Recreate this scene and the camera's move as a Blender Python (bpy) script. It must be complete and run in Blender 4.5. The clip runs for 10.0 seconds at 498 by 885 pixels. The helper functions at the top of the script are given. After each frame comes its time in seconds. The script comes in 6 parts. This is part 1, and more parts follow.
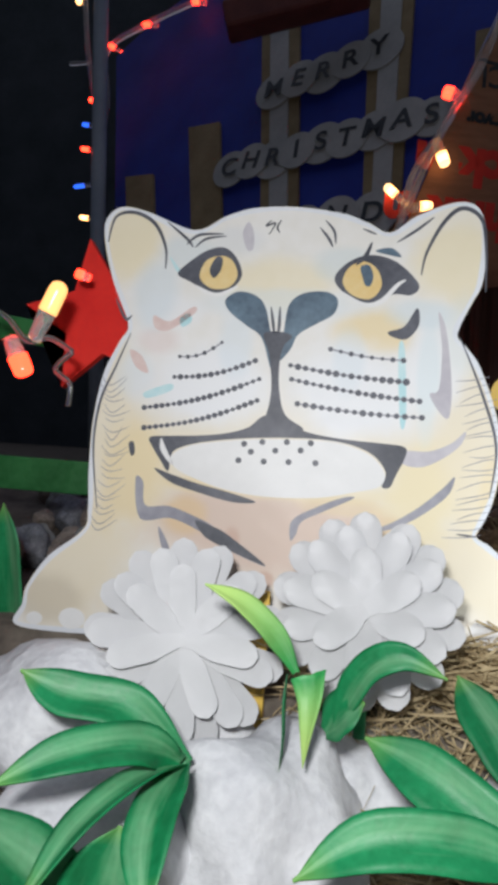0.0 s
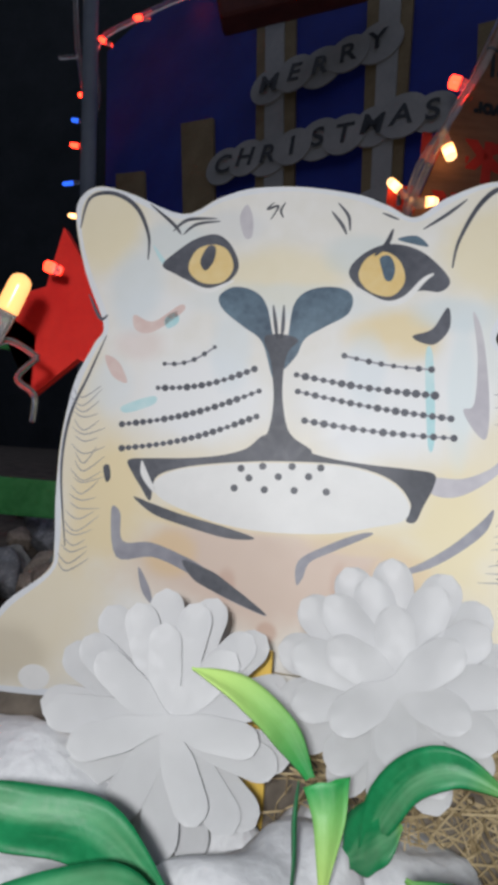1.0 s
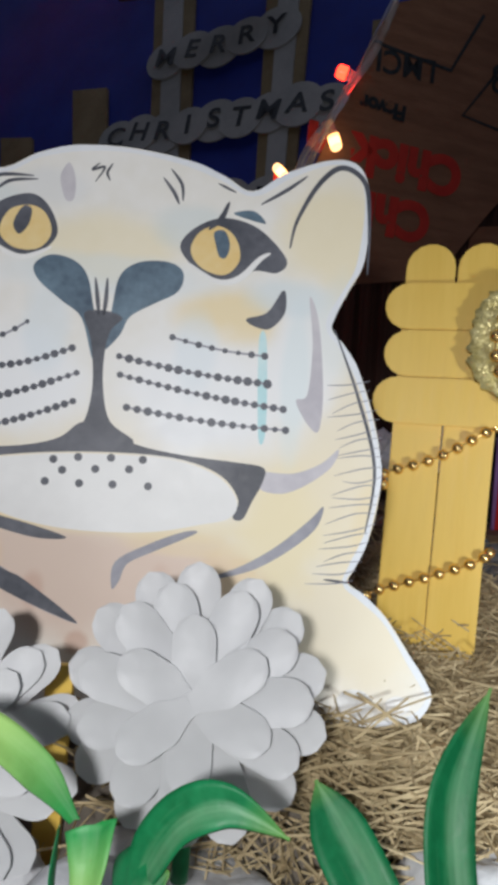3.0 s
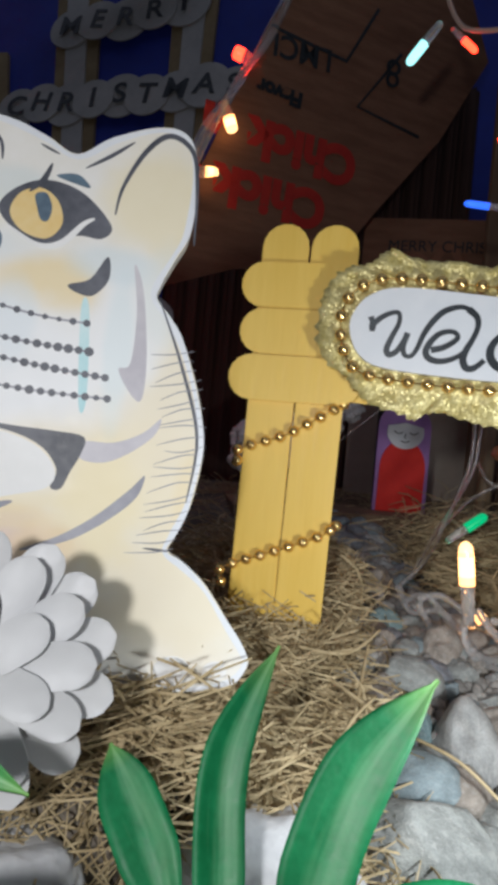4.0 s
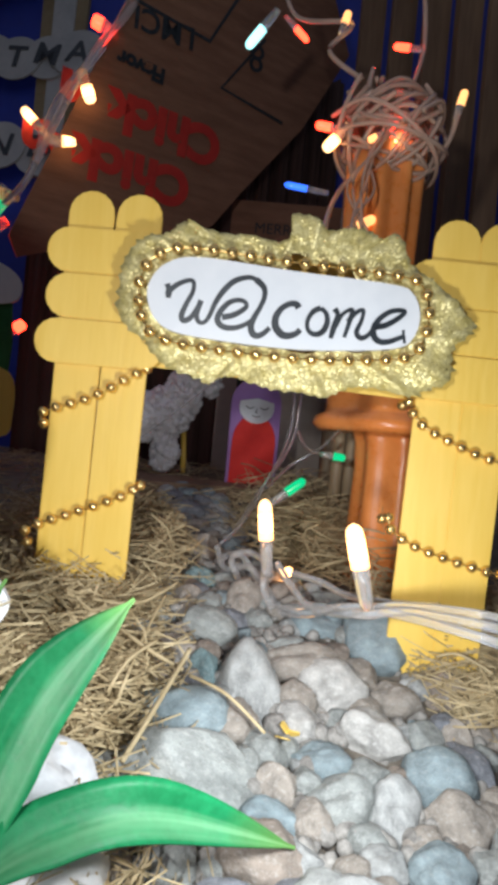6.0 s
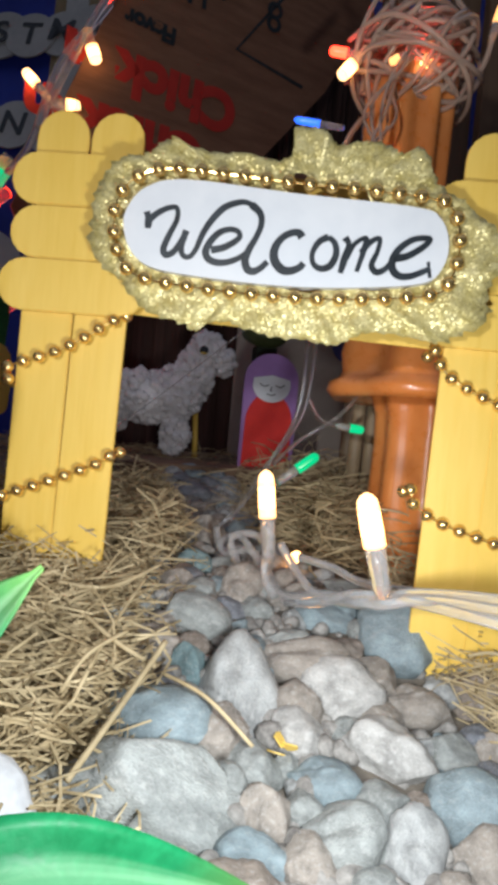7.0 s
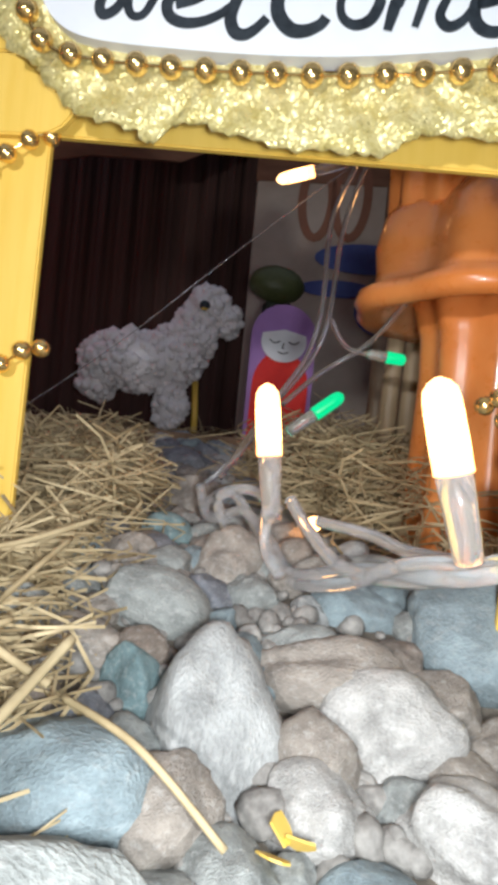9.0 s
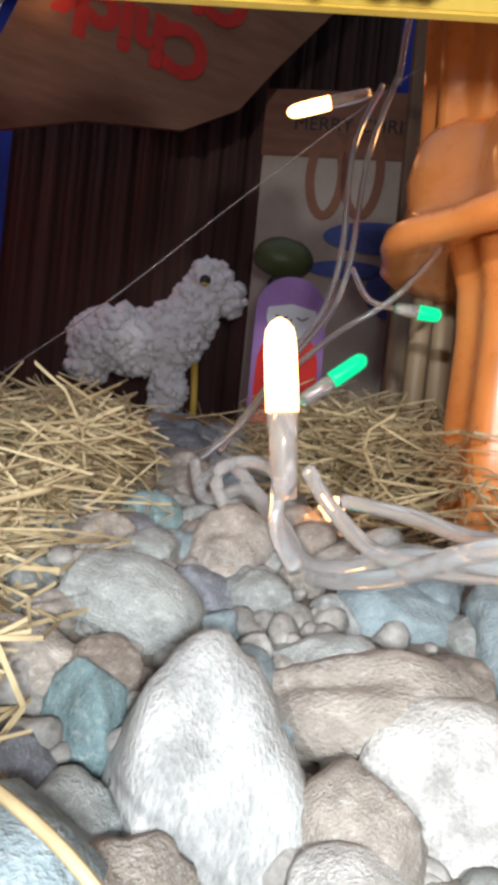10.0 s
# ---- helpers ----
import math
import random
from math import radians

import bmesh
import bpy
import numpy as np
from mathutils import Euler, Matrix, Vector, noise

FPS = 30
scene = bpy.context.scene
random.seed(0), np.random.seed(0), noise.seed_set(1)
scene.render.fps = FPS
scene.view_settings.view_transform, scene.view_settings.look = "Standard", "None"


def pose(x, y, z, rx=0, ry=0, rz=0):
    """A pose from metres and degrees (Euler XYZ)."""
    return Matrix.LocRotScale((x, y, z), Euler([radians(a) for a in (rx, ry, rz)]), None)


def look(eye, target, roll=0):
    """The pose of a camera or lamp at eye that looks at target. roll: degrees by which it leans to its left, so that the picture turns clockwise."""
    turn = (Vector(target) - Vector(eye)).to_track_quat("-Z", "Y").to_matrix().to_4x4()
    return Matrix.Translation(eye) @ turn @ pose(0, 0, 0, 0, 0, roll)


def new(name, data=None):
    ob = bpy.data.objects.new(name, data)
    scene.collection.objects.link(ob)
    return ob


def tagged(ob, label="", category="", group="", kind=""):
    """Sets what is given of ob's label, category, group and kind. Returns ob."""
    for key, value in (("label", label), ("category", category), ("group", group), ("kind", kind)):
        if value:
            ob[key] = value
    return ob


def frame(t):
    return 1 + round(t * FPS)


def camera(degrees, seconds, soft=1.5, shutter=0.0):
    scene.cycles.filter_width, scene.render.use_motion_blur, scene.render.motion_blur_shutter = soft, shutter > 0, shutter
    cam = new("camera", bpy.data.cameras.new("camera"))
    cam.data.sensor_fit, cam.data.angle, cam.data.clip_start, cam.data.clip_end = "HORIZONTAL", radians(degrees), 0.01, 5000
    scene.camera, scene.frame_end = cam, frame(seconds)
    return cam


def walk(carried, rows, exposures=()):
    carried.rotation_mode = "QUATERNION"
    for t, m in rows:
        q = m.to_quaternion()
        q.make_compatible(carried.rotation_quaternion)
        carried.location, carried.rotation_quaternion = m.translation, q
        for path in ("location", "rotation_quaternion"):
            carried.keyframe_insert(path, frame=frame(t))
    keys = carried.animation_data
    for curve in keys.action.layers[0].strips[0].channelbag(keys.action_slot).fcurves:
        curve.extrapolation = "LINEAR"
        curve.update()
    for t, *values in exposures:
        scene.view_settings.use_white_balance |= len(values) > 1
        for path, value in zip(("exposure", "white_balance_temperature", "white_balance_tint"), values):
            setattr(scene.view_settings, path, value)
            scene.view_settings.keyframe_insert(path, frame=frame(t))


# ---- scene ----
cam = camera(43.4, 10.0, 4.8)
EXPOSURES = [(0.0, -0.1), (0.5, -0.02), (1.0, -0.22), (2.0, -0.18), (3.5, -0.33), (4.5, -0.08), (5.0, 0.26), (5.5, 0.22), (7.0, 0.16), (7.5, 0.24), (8.5, 0.32), (9.0, 0.42), (10.0, 0.82)]
PATH = [
    (0, (0.058, -0.02, 0.059), (-0.293, 1.948, 0.088), 3.5),
    (0.5, (0.054, -0.006, 0.059), (-0.281, 1.965, 0.084), 3.7),
    (1, (0.051, 0.01, 0.065), (-0.278, 1.983, 0.102), 3.6),
    (1.5, (0.054, 0.021, 0.072), (-0.257, 1.996, 0.118), 3.1),
    (2, (0.055, 0.027, 0.071), (-0.187, 2.012, 0.091), 3.3),
    (2.2, (0.058, 0.027, 0.07), (-0.151, 2.016, 0.054), 3.6),
    (3.3, (0.073, 0.025, 0.067), (0.133, 2.023, 0.095), 4.7),
    (3.5, (0.077, 0.025, 0.069), (0.189, 2.021, 0.089), 4.7),
    (4, (0.092, 0.024, 0.065), (0.319, 2.011, 0.065), 5.1),
    (4.5, (0.106, 0.022, 0.063), (0.444, 1.993, 0.058), 5.1),
    (5, (0.112, 0.013, 0.063), (0.524, 1.971, 0.052), 4.9),
    (5.5, (0.123, 0.013, 0.061), (0.607, 1.953, 0.047), 5.0),
    (5.7, (0.123, 0.007, 0.062), (0.662, 1.933, 0.05), 5.4),
    (6.8, (0.14, 0.028, 0.05), (0.595, 1.975, 0.013), 4.9),
    (7, (0.144, 0.037, 0.049), (0.584, 1.988, 0.017), 5.2),
    (7.5, (0.156, 0.057, 0.042), (0.57, 2.014, 0.017), 4.8),
    (8, (0.162, 0.075, 0.035), (0.567, 2.034, 0.016), 5.1),
    (8.5, (0.161, 0.085, 0.026), (0.55, 2.047, 0.008), 5.1),
    (9, (0.166, 0.102, 0.025), (0.552, 2.064, 0.021), 5.4),
    (9.5, (0.168, 0.117, 0.024), (0.549, 2.08, 0.02), 5.6),
    (10, (0.172, 0.132, 0.017), (0.55, 2.096, 0.016), 5.6),
]
walk(cam, [(t, look(eye, target, roll)) for t, eye, target, roll in PATH], EXPOSURES)

# ---- night sky and the lamps ----
world = bpy.data.worlds.new("night")
scene.world = world
world.use_nodes = True
world.node_tree.nodes["Background"].inputs[0].default_value = (0.16, 0.175, 0.23, 1)
world.node_tree.nodes["Background"].inputs[1].default_value = 1.0

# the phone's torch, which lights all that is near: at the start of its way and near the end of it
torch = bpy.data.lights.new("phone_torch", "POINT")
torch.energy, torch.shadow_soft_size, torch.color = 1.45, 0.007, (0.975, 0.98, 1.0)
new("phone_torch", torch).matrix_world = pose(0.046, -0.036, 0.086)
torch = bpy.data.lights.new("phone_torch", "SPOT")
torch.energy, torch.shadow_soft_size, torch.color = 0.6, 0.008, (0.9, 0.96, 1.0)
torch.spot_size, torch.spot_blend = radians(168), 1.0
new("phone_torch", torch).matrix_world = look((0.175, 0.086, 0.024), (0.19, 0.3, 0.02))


# ---- materials ----
def nodes_of(m):
    m.use_nodes = True
    return m.node_tree.nodes, m.node_tree.links, m.node_tree.nodes["Principled BSDF"]


def surf(name, c1, c2, scale=80.0, rough=0.6, bump=0.2, metal=0.0, detail=6.0, fine=None, random_hue=0.0, coat=0.0,
         trans=0.0, stretch=(1, 1, 1)):
    """Two tones mixed by noise at two scales, with a fine relief. Scales are in cycles a metre."""
    m = bpy.data.materials.new(name)
    n, l, b = nodes_of(m)
    tc = n.new("ShaderNodeTexCoord")
    mp = n.new("ShaderNodeMapping")
    mp.inputs["Scale"].default_value = stretch
    l.new(tc.outputs["Object"], mp.inputs[0])
    big, small = n.new("ShaderNodeTexNoise"), n.new("ShaderNodeTexNoise")
    big.inputs["Scale"].default_value, big.inputs["Detail"].default_value = scale, detail
    small.inputs["Scale"].default_value, small.inputs["Detail"].default_value = fine or scale * 7, 4
    for t in (big, small):
        l.new(mp.outputs[0], t.inputs["Vector"])
    add = n.new("ShaderNodeMath")
    add.operation = "MULTIPLY_ADD"
    l.new(small.outputs["Fac"], add.inputs[0])
    add.inputs[1].default_value = 0.45
    l.new(big.outputs["Fac"], add.inputs[2])
    ramp = n.new("ShaderNodeValToRGB")
    ramp.color_ramp.elements[0].position, ramp.color_ramp.elements[1].position = 0.5, 0.95
    ramp.color_ramp.elements[0].color, ramp.color_ramp.elements[1].color = (*c1, 1), (*c2, 1)
    l.new(add.outputs[0], ramp.inputs[0])
    out = ramp.outputs[0]
    if random_hue:
        info, hsv = n.new("ShaderNodeObjectInfo"), n.new("ShaderNodeHueSaturation")
        rng = n.new("ShaderNodeMapRange")
        rng.inputs["To Min"].default_value, rng.inputs["To Max"].default_value = 1 - random_hue, 1 + random_hue
        l.new(info.outputs["Random"], rng.inputs[0])
        l.new(rng.outputs[0], hsv.inputs["Value"])
        l.new(out, hsv.inputs["Color"])
        out = hsv.outputs[0]
    l.new(out, b.inputs["Base Color"])
    rr = n.new("ShaderNodeMapRange")
    rr.inputs["To Min"].default_value, rr.inputs["To Max"].default_value = max(0.03, rough - 0.12), min(1, rough + 0.12)
    l.new(small.outputs["Fac"], rr.inputs[0])
    l.new(rr.outputs[0], b.inputs["Roughness"])
    b.inputs["Metallic"].default_value, b.inputs["Coat Weight"].default_value = metal, coat
    b.inputs["Transmission Weight"].default_value = trans
    if bump:
        bp = n.new("ShaderNodeBump")
        bp.inputs["Strength"].default_value, bp.inputs["Distance"].default_value = bump, 0.0012
        l.new(add.outputs[0], bp.inputs["Height"])
        l.new(bp.outputs[0], b.inputs["Normal"])
    return m


def stone_material(name, tone, speckle=0.3):
    """Dry river stone: its own tone with blotches, fine pits and pale mineral specks."""
    m = surf(name, tuple(0.62 * c for c in tone), tuple(min(0.8, 1.3 * c) for c in tone), 2.4, 0.82, 0.8, fine=26)
    n, l, b = nodes_of(m)
    tc, fine, mix, info, off = [n.new("ShaderNode" + k) for k in ("TexCoord", "TexNoise", "Mix", "ObjectInfo", "VectorMath")]
    off.operation = "ADD"
    l.new(tc.outputs["Object"], off.inputs[0])
    l.new(info.outputs["Location"], off.inputs[1])
    fine.inputs["Scale"].default_value, fine.inputs["Detail"].default_value = 9.0, 8
    l.new(off.outputs[0], fine.inputs["Vector"])
    rng = n.new("ShaderNodeMapRange")
    rng.inputs["From Min"].default_value, rng.inputs["From Max"].default_value, rng.inputs["To Max"].default_value = 0.52, 0.72, speckle
    l.new(fine.outputs["Fac"], rng.inputs[0])
    base = [k for k in l if k.to_socket == b.inputs["Base Color"]][0].from_socket
    mix.data_type = "RGBA"
    l.new(rng.outputs[0], mix.inputs[0])
    l.new(base, mix.inputs[6])
    mix.inputs[7].default_value = (0.66, 0.65, 0.62, 1)
    l.new(mix.outputs[2], b.inputs["Base Color"])
    return m


def glow(name, colour, strength):
    m = bpy.data.materials.new(name)
    n, l, b = nodes_of(m)
    b.inputs["Base Color"].default_value = (*colour, 1)
    b.inputs["Roughness"].default_value = 0.2
    b.inputs["Emission Color"].default_value = (*colour, 1)
    b.inputs["Emission Strength"].default_value = strength
    return m


def clear_plastic(name, colour, rough=0.12, weight=0.75):
    m = surf(name, colour, tuple(min(1, 1.15 * c) for c in colour), 150, rough, 0.1)
    n, l, b = nodes_of(m)
    b.inputs["Transmission Weight"].default_value = weight
    b.inputs["IOR"].default_value = 1.4
    return m


def leaf_material(name="leaf_plastic", c1=(0.004, 0.13, 0.042), c2=(0.01, 0.22, 0.078), tip_from=(0.8, 1.15), tip_colour=(0.24, 0.42, 0.08)):
    """Painted green plastic with a pale streak along the blade and yellow at the tip (from the blade's own coordinates)."""
    m = surf(name, c1, c2, 120, 0.5, 0.18, coat=0.0, fine=700)
    n, l, b = nodes_of(m)
    b.inputs["Specular IOR Level"].default_value = 0.3
    uvn, sep, streak, mix = n.new("ShaderNodeUVMap"), n.new("ShaderNodeSeparateXYZ"), n.new("ShaderNodeTexNoise"), n.new("ShaderNodeMix")
    l.new(uvn.outputs[0], sep.inputs[0])
    mp = n.new("ShaderNodeMapping")
    mp.inputs["Scale"].default_value = (3.2, 1.3, 1)
    l.new(uvn.outputs[0], mp.inputs[0])
    l.new(mp.outputs[0], streak.inputs["Vector"])
    streak.inputs["Scale"].default_value = 1.2
    middle = n.new("ShaderNodeMath")
    middle.operation = "PINGPONG"
    middle.inputs[1].default_value = 0.65
    l.new(sep.outputs[0], middle.inputs[0])
    mul = n.new("ShaderNodeMath")
    mul.operation = "MULTIPLY"
    l.new(middle.outputs[0], mul.inputs[0])
    l.new(streak.outputs["Fac"], mul.inputs[1])
    rng = n.new("ShaderNodeMapRange")
    rng.inputs["From Min"].default_value, rng.inputs["From Max"].default_value = 0.17, 0.34
    l.new(mul.outputs[0], rng.inputs[0])
    scale = n.new("ShaderNodeMath")
    scale.operation = "MULTIPLY"
    scale.inputs[1].default_value = 0.36
    l.new(rng.outputs[0], scale.inputs[0])
    base = [k for k in l if k.to_socket == b.inputs["Base Color"]][0].from_socket
    mix.data_type = "RGBA"
    l.new(scale.outputs[0], mix.inputs[0])
    l.new(base, mix.inputs[6])
    mix.inputs[7].default_value = (0.3, 0.55, 0.32, 1)
    tip = n.new("ShaderNodeMapRange")
    tip.inputs["From Min"].default_value, tip.inputs["From Max"].default_value = tip_from
    l.new(sep.outputs[1], tip.inputs[0])
    mix2 = n.new("ShaderNodeMix")
    mix2.data_type = "RGBA"
    l.new(tip.outputs[0], mix2.inputs[0])
    l.new(mix.outputs[2], mix2.inputs[6])
    mix2.inputs[7].default_value = (*tip_colour, 1)
    l.new(mix2.outputs[2], b.inputs["Base Color"])
    return m


SOIL = surf("soil", (0.08, 0.066, 0.053), (0.2, 0.17, 0.135), 50, 0.95, 0.9)
STRAW = surf("straw", (0.3, 0.22, 0.11), (0.62, 0.5, 0.3), 140, 0.7, 0.1, fine=60)
STONE_TONES = [stone_material("pale_stone", (0.38, 0.385, 0.375)), stone_material("grey_stone", (0.31, 0.325, 0.31)), stone_material("blue_stone", (0.25, 0.31, 0.33), 0.16), stone_material("white_stone", (0.44, 0.425, 0.4), 0.55),
               stone_material("beige_stone", (0.33, 0.29, 0.25)), stone_material("teal_stone", (0.19, 0.28, 0.29)), stone_material("slate_stone", (0.2, 0.21, 0.235)), stone_material("brown_stone", (0.29, 0.24, 0.2))]
WHITE_ROCK = surf("white_plaster", (0.5, 0.51, 0.53), (0.74, 0.75, 0.76), 55, 0.75, 0.7, fine=420)
YELLOW = surf("yellow_paint", (0.74, 0.48, 0.075), (0.83, 0.57, 0.125), 60, 0.5, 0.18, fine=500, stretch=(1, 1, 0.12))
GOLD_FOIL = surf("gold_glitter", (0.5, 0.41, 0.13), (0.7, 0.62, 0.31), 300, 0.34, 0.0, metal=0.25, fine=1500)


def add_glitter(m, cells, amount):
    """Tiny tilted flakes: each cell leans its own way."""
    n, l, b = nodes_of(m)
    tc, vor, geo = n.new("ShaderNodeTexCoord"), n.new("ShaderNodeTexVoronoi"), n.new("ShaderNodeNewGeometry")
    vor.inputs["Scale"].default_value = cells
    l.new(tc.outputs["Object"], vor.inputs["Vector"])
    half, mul, add, nor = [n.new("ShaderNodeVectorMath") for _ in range(4)]
    half.operation, mul.operation, add.operation, nor.operation = "SUBTRACT", "SCALE", "ADD", "NORMALIZE"
    l.new(vor.outputs["Color"], half.inputs[0])
    half.inputs[1].default_value = (0.5, 0.5, 0.5)
    l.new(half.outputs[0], mul.inputs[0])
    mul.inputs["Scale"].default_value = amount
    l.new(geo.outputs["Normal"], add.inputs[0])
    l.new(mul.outputs[0], add.inputs[1])
    l.new(add.outputs[0], nor.inputs[0])
    l.new(nor.outputs[0], b.inputs["Normal"])


add_glitter(GOLD_FOIL, 2000, 0.65)
GOLD = surf("gold_bead", (0.8, 0.52, 0.17), (0.95, 0.68, 0.28), 60, 0.18, 0.0, metal=0.9)
PAPER = surf("white_paper", (0.64, 0.67, 0.71), (0.73, 0.75, 0.78), 30, 0.55, 0.05)
INK = surf("black_ink", (0.008, 0.012, 0.016), (0.03, 0.04, 0.05), 200, 0.4, 0.05)
SPOON = surf("white_spoon_plastic", (0.6, 0.605, 0.61), (0.67, 0.675, 0.68), 40, 0.45, 0.06)


def let_light_through(m, share, colour):
    """Thin plastic: part of the light passes through the sheet."""
    n, l, b = nodes_of(m)
    tr, mix = n.new("ShaderNodeBsdfTranslucent"), n.new("ShaderNodeMixShader")
    tr.inputs[0].default_value = (*colour, 1)
    mix.inputs[0].default_value = share
    l.new(b.outputs[0], mix.inputs[1])
    l.new(tr.outputs[0], mix.inputs[2])
    l.new(mix.outputs[0], n["Material Output"].inputs[0])


let_light_through(SPOON, 0.3, (0.85, 0.86, 0.88))
LEAF = leaf_material()
LIME = leaf_material("pale_leaf_plastic", (0.02, 0.26, 0.06), (0.05, 0.36, 0.1), (0.1, 0.8), (0.4, 0.6, 0.17))
COTTON = surf("cotton", (0.8, 0.78, 0.8), (0.92, 0.9, 0.91), 180, 0.95, 0.8, fine=1500)
RED = surf("red_felt", (0.68, 0.014, 0.01), (0.8, 0.03, 0.018), 70, 0.7, 0.25)
PURPLE = surf("purple_card", (0.3, 0.15, 0.42), (0.38, 0.2, 0.52), 50, 0.6, 0.1)
GREEN = surf("green_paint", (0.012, 0.1, 0.025), (0.03, 0.17, 0.05), 60, 0.4, 0.2)
ORANGE = surf("orange_plastic", (0.72, 0.22, 0.05), (0.83, 0.31, 0.09), 30, 0.3, 0.08, coat=0.35)
CARDBOARD = surf("cardboard", (0.18, 0.085, 0.05), (0.26, 0.132, 0.08), 25, 0.85, 0.25, stretch=(1, 1, 6))
CARD_RED = surf("red_print", (0.42, 0.02, 0.015), (0.55, 0.035, 0.025), 60, 0.8, 0.1)
CURTAIN = surf("brown_cloth", (0.055, 0.026, 0.02), (0.09, 0.045, 0.034), 40, 0.9, 0.4, stretch=(1, 1, 0.1))
WOOD = surf("weathered_wood", (0.14, 0.085, 0.05), (0.28, 0.18, 0.11), 40, 0.8, 0.5, stretch=(1, 1, 0.1))
BAMBOO = surf("bamboo", (0.26, 0.19, 0.11), (0.42, 0.32, 0.2), 60, 0.5, 0.3, stretch=(1, 1, 0.1))
NAVY = surf("blue_panel", (0.01, 0.025, 0.3), (0.02, 0.05, 0.42), 12, 0.7, 0.1)
STRIP = surf("brown_strip", (0.25, 0.19, 0.1), (0.36, 0.28, 0.16), 30, 0.8, 0.2)
DISC = surf("grey_paper_disc", (0.4, 0.42, 0.42), (0.54, 0.55, 0.54), 20, 0.7, 0.15)
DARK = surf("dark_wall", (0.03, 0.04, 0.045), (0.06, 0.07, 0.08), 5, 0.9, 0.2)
POLE = surf("pale_pole", (0.3, 0.36, 0.45), (0.42, 0.48, 0.56), 10, 0.5, 0.1)
WIRE = clear_plastic("clear_cable", (0.97, 0.96, 0.96), 0.06, 0.84)
THIN_WIRE = clear_plastic("glassy_cable", (0.92, 0.92, 0.93), 0.05, 0.95)
# the same clear cable, its colour warmed for the bulbs' orange light
TANGLE_WIRE = clear_plastic("warm_lit_cable", (0.8, 0.6, 0.48), 0.12, 0.6)
SOCKET = clear_plastic("clear_socket", (0.93, 0.93, 0.93), 0.08, 0.85)
WARM = glow("warm_bulb", (1.0, 0.5, 0.17), 6.5)
WARM_TIP = glow("warm_bulb_tip", (1.0, 0.56, 0.24), 3.2)
LOW_WARM = glow("dim_warm_bulb", (1.0, 0.5, 0.17), 1.4)
WARM_RIM = glow("warm_bulb_rim", (1.0, 0.46, 0.16), 4.2)
AMBER = glow("amber_bulb", (0.8, 0.4, 0.13), 0.28)
RED_BULB = glow("red_bulb", (1.0, 0.03, 0.012), 11.0)
GREEN_BULB = glow("green_bulb", (0.0, 0.36, 0.14), 1.3)
BLUE_BULB = glow("blue_bulb", (0.03, 0.15, 1.0), 1.6)
TEAL_BULB = glow("teal_bulb", (0.35, 0.8, 0.8), 2.0)


# ---- building blocks ----
def mesh_of(bm, name, smooth=True, sharp=False):
    me = bpy.data.meshes.new(name)
    bm.normal_update()
    bm.to_mesh(me)
    bm.free()
    if smooth:
        me.shade_smooth()
        if sharp:
            me.set_sharp_from_angle(angle=radians(48))
    return me


def part(name, bm, material, parent, label="", smooth=False):
    ob = new(name, mesh_of(bm, name, smooth))
    for m in material if isinstance(material, (list, tuple)) else [material]:
        ob.data.materials.append(m)
    ob.parent = parent
    if label:
        ob["label"] = label
    return ob


def thing(name, label, category, group="", kind="", m=None):
    ob = new(name)
    ob.empty_display_size = 0.01
    if m is not None:
        ob.matrix_basis = m
    return tagged(ob, label, category, group, kind)


def solid(name, bm, material, label, category, group="", kind="", smooth=False, m=None):
    ob = part(name, bm, material, None, "", smooth)
    if m is not None:
        ob.matrix_basis = m
    return tagged(ob, label, category, group, kind)


def spline(points, per=8, closed=False):
    """A Catmull-Rom curve through the control points."""
    p = [Vector(q) for q in points]
    n = len(p)
    out = []
    for i in range(n if closed else n - 1):
        a, b, c, d = [p[(i + k) % n] if closed else p[min(max(i + k, 0), n - 1)] for k in (-1, 0, 1, 2)]
        for s in range(per):
            t = s / per
            out.append(0.5 * ((2 * b) + (c - a) * t + (2 * a - 5 * b + 4 * c - d) * t * t + (3 * b - a - 3 * c + d) * t ** 3))
    if not closed:
        out.append(p[-1])
    return out


def prism(bm, outline, back, front, m=None, mat=0, edge_mat=None):
    """A flat board between z = back and z = front with that outline."""
    m = m or Matrix()
    lo = [bm.verts.new(m @ Vector((q[0], q[1], back))) for q in outline]
    hi = [bm.verts.new(m @ Vector((q[0], q[1], front))) for q in outline]
    n = len(lo)
    faces = [bm.faces.new(hi), bm.faces.new(lo[::-1])]
    for i in range(n):
        f = bm.faces.new((lo[i], lo[(i + 1) % n], hi[(i + 1) % n], hi[i]))
        f.material_index = mat if edge_mat is None else edge_mat
    faces[0].material_index = faces[1].material_index = mat
    bmesh.ops.triangulate(bm, faces=faces)


def box(bm, x0, x1, y0, y1, z0, z1, bevel=0.0, m=None):
    r = bmesh.ops.create_cube(bm, size=1)
    mm = Matrix.Translation(((x0 + x1) / 2, (y0 + y1) / 2, (z0 + z1) / 2)) @ Matrix.Diagonal((x1 - x0, y1 - y0, z1 - z0, 1))
    bmesh.ops.transform(bm, matrix=(m or Matrix()) @ mm, verts=r["verts"])
    if bevel:
        es = list({e for v in r["verts"] for e in v.link_edges})
        bmesh.ops.bevel(bm, geom=es, offset=bevel, segments=2, profile=0.6, affect="EDGES")


